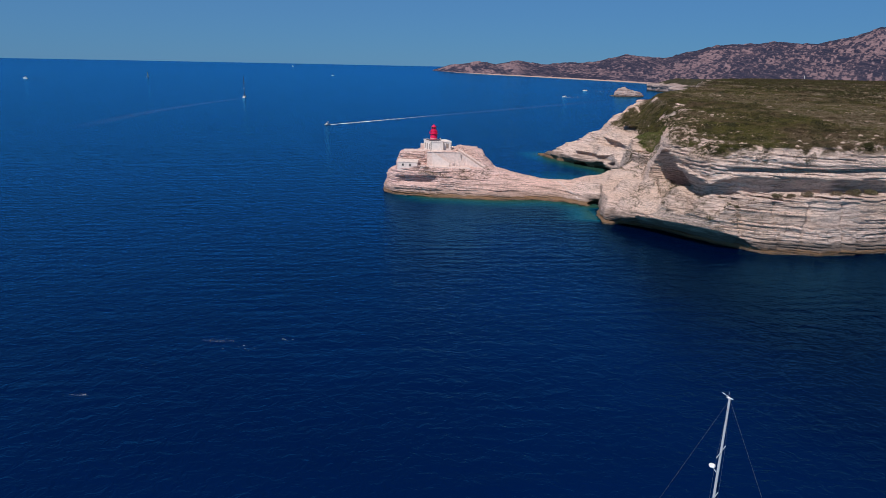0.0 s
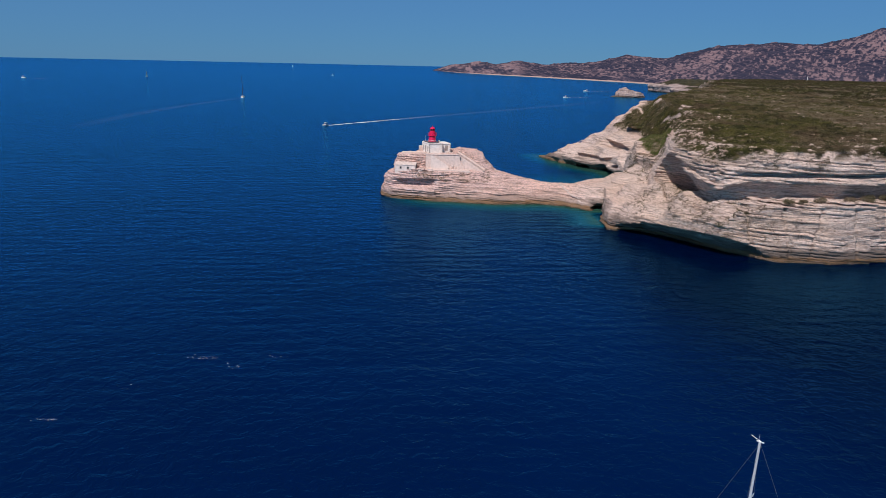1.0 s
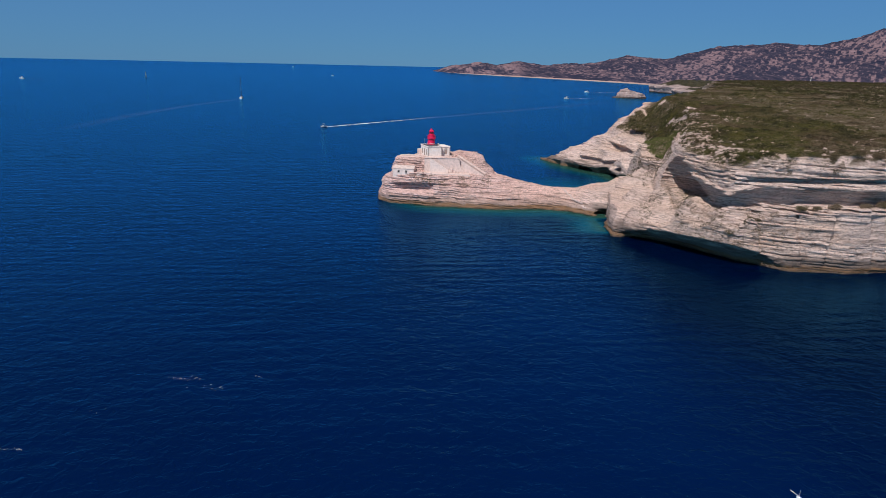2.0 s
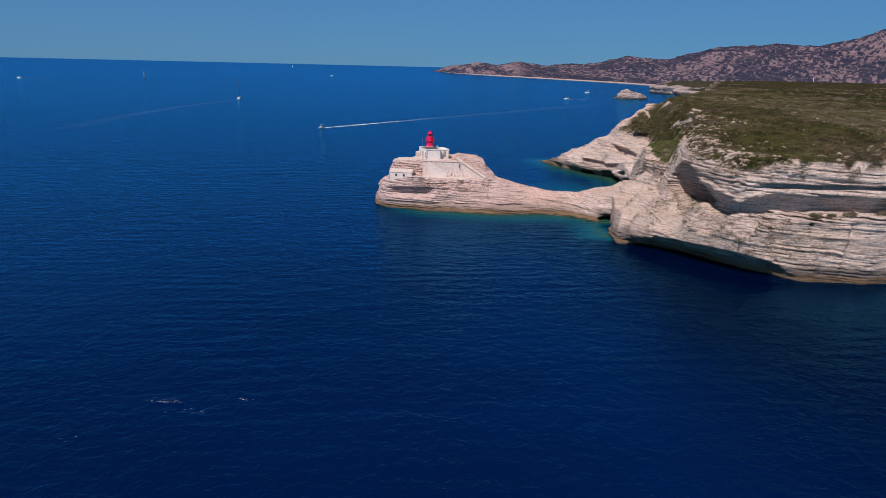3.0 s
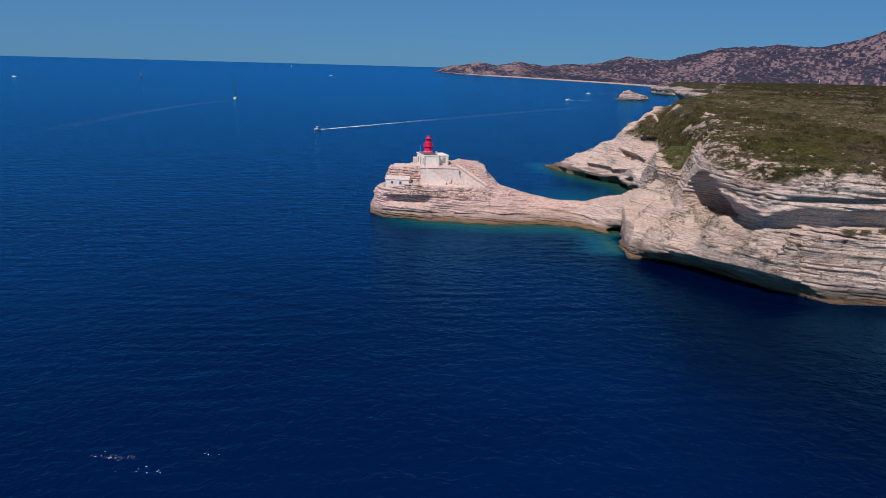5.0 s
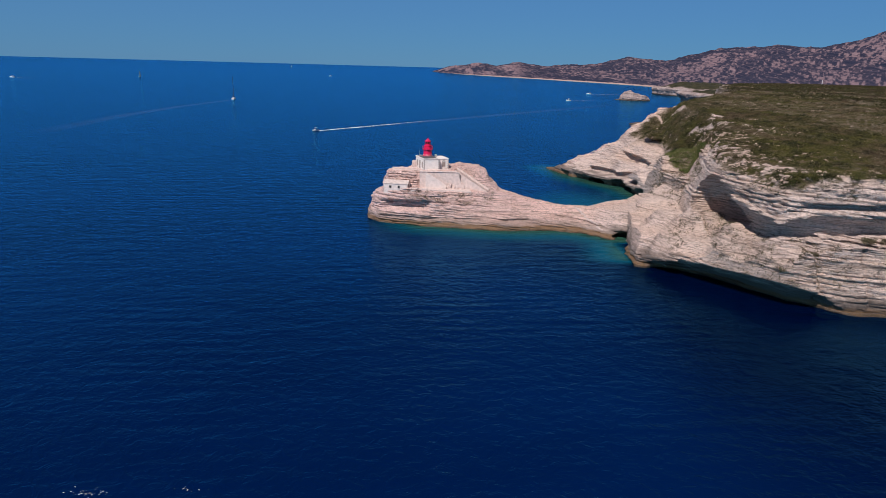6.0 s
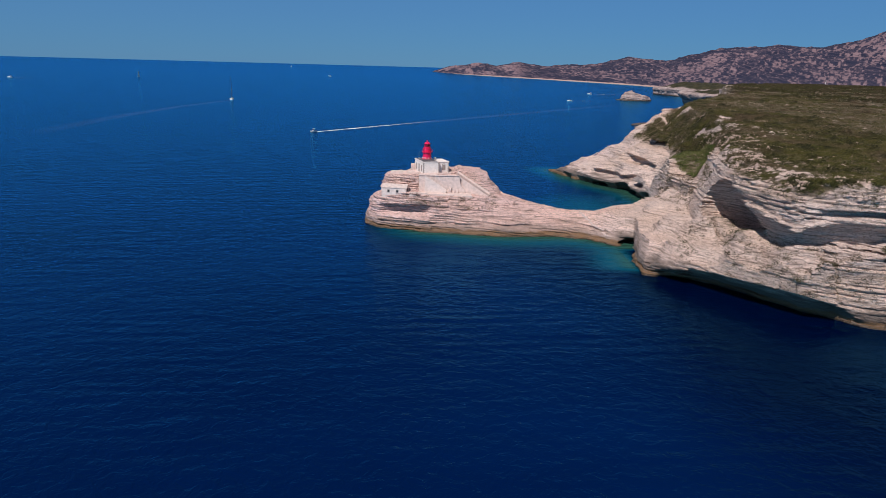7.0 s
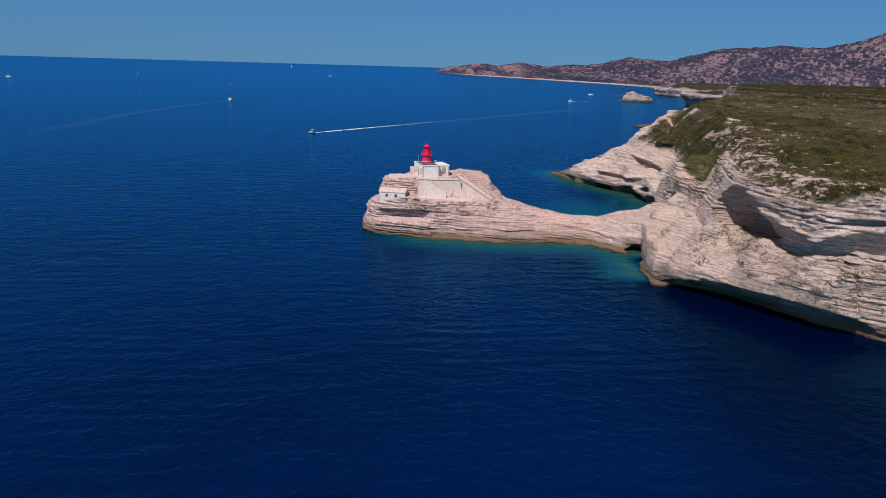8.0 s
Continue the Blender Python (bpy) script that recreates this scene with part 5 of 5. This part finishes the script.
def motor_boat(x, y, heading, length, label):
    ob = thing("motor_boat", pose(x, y, 0.15, 0, -2, heading), label, "motorboat", "motor boats under way")
    beam, free = length * 0.32, length * 0.12
    part("hull", hull_mesh(length, beam, free, 0.4, 0.9, 0.45), M_HULL, ob)
    part("cockpit", boxed((-length * 0.42, -beam * 0.34, free * 0.96), (length * 0.1, beam * 0.34, free * 1.08), 0.03), M_NAVY, ob)
    part("console", boxed((-length * 0.05, -beam * 0.2, free * 1.0), (length * 0.12, beam * 0.2, free + length * 0.11), 0.08), M_HULL, ob)
    shield = boxed((length * 0.06, -beam * 0.2, free + length * 0.09), (length * 0.08, beam * 0.2, free + length * 0.17), 0.01)
    part("windscreen", shield, M_LENS, ob)
    for s in (-1, 1):
        for px in (-length * 0.25, length * 0.02):
            part("canopy_post", tube((px, s * beam * 0.3, free), (px, s * beam * 0.28, free + length * 0.26), 0.04, 0.04, 6), M_ALU, ob)
    part("canopy", boxed((-length * 0.28, -beam * 0.32, free + length * 0.26), (length * 0.06, beam * 0.32, free + length * 0.28), 0.03), M_SAIL, ob)
    part("outboard", boxed((-length * 0.56, -0.25, -0.2), (-length * 0.5, 0.25, free * 1.3), 0.08), M_DARK, ob)
    return ob


def wake_material():
    n = Nodes("wake_foam")
    along, across = n.attribute("along"), n.attribute("across")
    churn = n.noise(n.place(), 0.9, 8, 0.75)
    wide = n.noise(n.place(), 0.12, 4, 0.6)
    edge = n.step(across, 1.0, 0.35)
    dense = n.math("MULTIPLY", n.math("MULTIPLY", along, edge), n.step(n.math("ADD", n.math("MULTIPLY", churn, 0.6), n.math("MULTIPLY", wide, 0.4)), 0.40, 0.64))
    clear = n.add("BsdfTransparent")
    mixer = n.add("MixShader")
    n.finish((0.78, 0.82, 0.84), 0.8)
    n.link(n.math("MINIMUM", dense, 1.0), mixer.inputs[0])
    n.link(clear.outputs[0], mixer.inputs[1])
    n.link(n.bsdf.outputs[0], mixer.inputs[2])
    n.link(mixer.outputs[0], n.out.inputs["Surface"])
    return n.mat


M_WAKE = wake_material()


def wake(name, start, heading, length, w0, w1, power, strength, label, bend=0.0, z=0.05):
    """Foam left behind a boat: a strip on the water that widens and thins out."""
    n, m = 90, 9
    s = np.linspace(0, 1, n)
    a = radians(heading) + bend * s
    step = length / (n - 1)
    cx, cy = start[0] + np.concatenate([[0], np.cumsum(np.cos(a[1:]) * step)]), start[1] + np.concatenate([[0], np.cumsum(np.sin(a[1:]) * step)])
    half = (w0 + (w1 - w0) * s ** 0.7) / 2
    c = np.linspace(-1, 1, m)
    X = cx[:, None] - np.sin(a)[:, None] * half[:, None] * c
    Y = cy[:, None] + np.cos(a)[:, None] * half[:, None] * c
    along = (strength * (1 - s) ** power)[:, None] + 0 * c
    across = np.abs(c)[None, :] + 0 * s[:, None]
    ob = mesh_arrays(name, np.stack([X, Y, np.full_like(X, z)], -1).reshape(-1, 3), grid_quads(n, m)[:, ::-1], M_WAKE, [("along", along.ravel()), ("across", across.ravel())], True, "stuff", label, "wake")
    return ob


sailing_yacht(32.3, -200.2, 139, 15.5, 20.0, "white sailing yacht with a tall bare aluminium mast and radar dome", radar=True)
sailing_yacht(-273, 664, 100, 17, 29, "white sailing yacht motoring under a bare mast", stays=False)
sailing_yacht(-790, 1530, 75, 9, 16, "distant yacht with its sails set", sails=True, stays=False)
sailing_yacht(-945, 3985, 160, 16, 24, "white sail of a yacht near the horizon", sails=True, stays=False)
sailing_yacht(-409, 2249, 170, 12, 16, "small far-off yacht with a bare mast", stays=False)
motor_boat(-92, 285, 237, 6.2, "small white motor boat pulling a long foaming wake")
motor_boat(215, 868, 200, 8.5, "white motor boat heading away from the coast")
motor_boat(318, 1180, 190, 10.0, "white motor boat leaving a pale wake")
motor_boat(-935, 1235, 175, 11.0, "white motor boat far out on open water")
motor_boat(-1854, 3400, 180, 14.0, "tiny white motor boat near the horizon")
motor_boat(134, 256, 100, 4.5, "small white boat moored below the back headland")
wake("wake_foam", (-90.2, 288), 54, 170, 3.2, 10, 1.5, 2.4, "white foaming wake stretching behind a motor boat", 0.03)
wake("wake_foam", (-84, 296.6), 54, 620, 4, 30, 0.7, 0.06, "smooth pale band of flattened water behind a motor boat", 0.0, 0.03)
wake("wake_foam", (218, 869), 25, 60, 2.0, 9, 1.3, 1.3, "short white wake behind a motor boat", 0.2)
wake("wake_foam", (323, 1181), 12, 110, 2.5, 14, 1.2, 0.9, "pale wake behind a motor boat", 0.1)
wake("wake_foam", (-929, 1234), -5, 60, 2, 12, 1.2, 0.8, "faint wake behind a distant motor boat")
wake("wake_foam", (-1840, 3400), 0, 1500, 8, 26, 0.4, 0.45, "long thin wake near the horizon", 0.0, 1.2)
wake("wake_foam", (-268, 650), 262, 430, 3, 26, 0.7, 0.06, "smooth pale track left by a yacht", 0.28)


def foam_specks(x, y, spread_x, spread_y, count, seed):
    """A loose scatter of small foam flecks on the water."""
    r = np.random.default_rng(seed)
    c = np.stack([x + spread_x * r.normal(size=count), y + spread_y * r.normal(size=count)], 1)
    size = 0.02 + 0.045 * r.random(count) ** 2
    n = 7
    a = np.linspace(0, 2 * math.pi, n, endpoint=False)
    rim = size[:, None] * r.uniform(0.6, 1.3, (count, n))
    v = np.stack([c[:, :1] + rim * 1.7 * np.cos(a), c[:, 1:] + rim * np.sin(a), np.full((count, n), 0.03)], -1).reshape(-1, 3)
    return mesh_arrays("sea_foam", v, np.arange(count * n).reshape(count, n), M_HULL, (), False, "stuff", "small scatter of drifting white foam flecks", "foam")


for k, (x, y, sx, sy, n) in enumerate([(-38.4, -144.5, 1.4, 0.35, 40), (-26, -143.6, 1.6, 0.3, 14), (-31, -147.5, 2.4, 0.7, 10), (-54, -165.6, 1.0, 0.25, 26), (-48, -155, 3, 0.8, 8)]):
    foam_specks(x, y, sx, sy, n, 90 + k)

# ---- white signal post far inland ----
post_z = float(plateau_height(np.array([474.0]), np.array([600.0]))[0])
post = thing("signal_post", pose(474, 600, post_z - 1), "slim white signal post standing far inland on the plateau", "post")
part("shaft", tube((0, 0, 0), (0, 0, 6.5), 0.3, 0.22, 10), M_HULL, post)
part("cap", lathe([(0.42, 6.4), (0.42, 6.7), (0.2, 7.1), (0.03, 7.4)], 12), M_HULL, post)
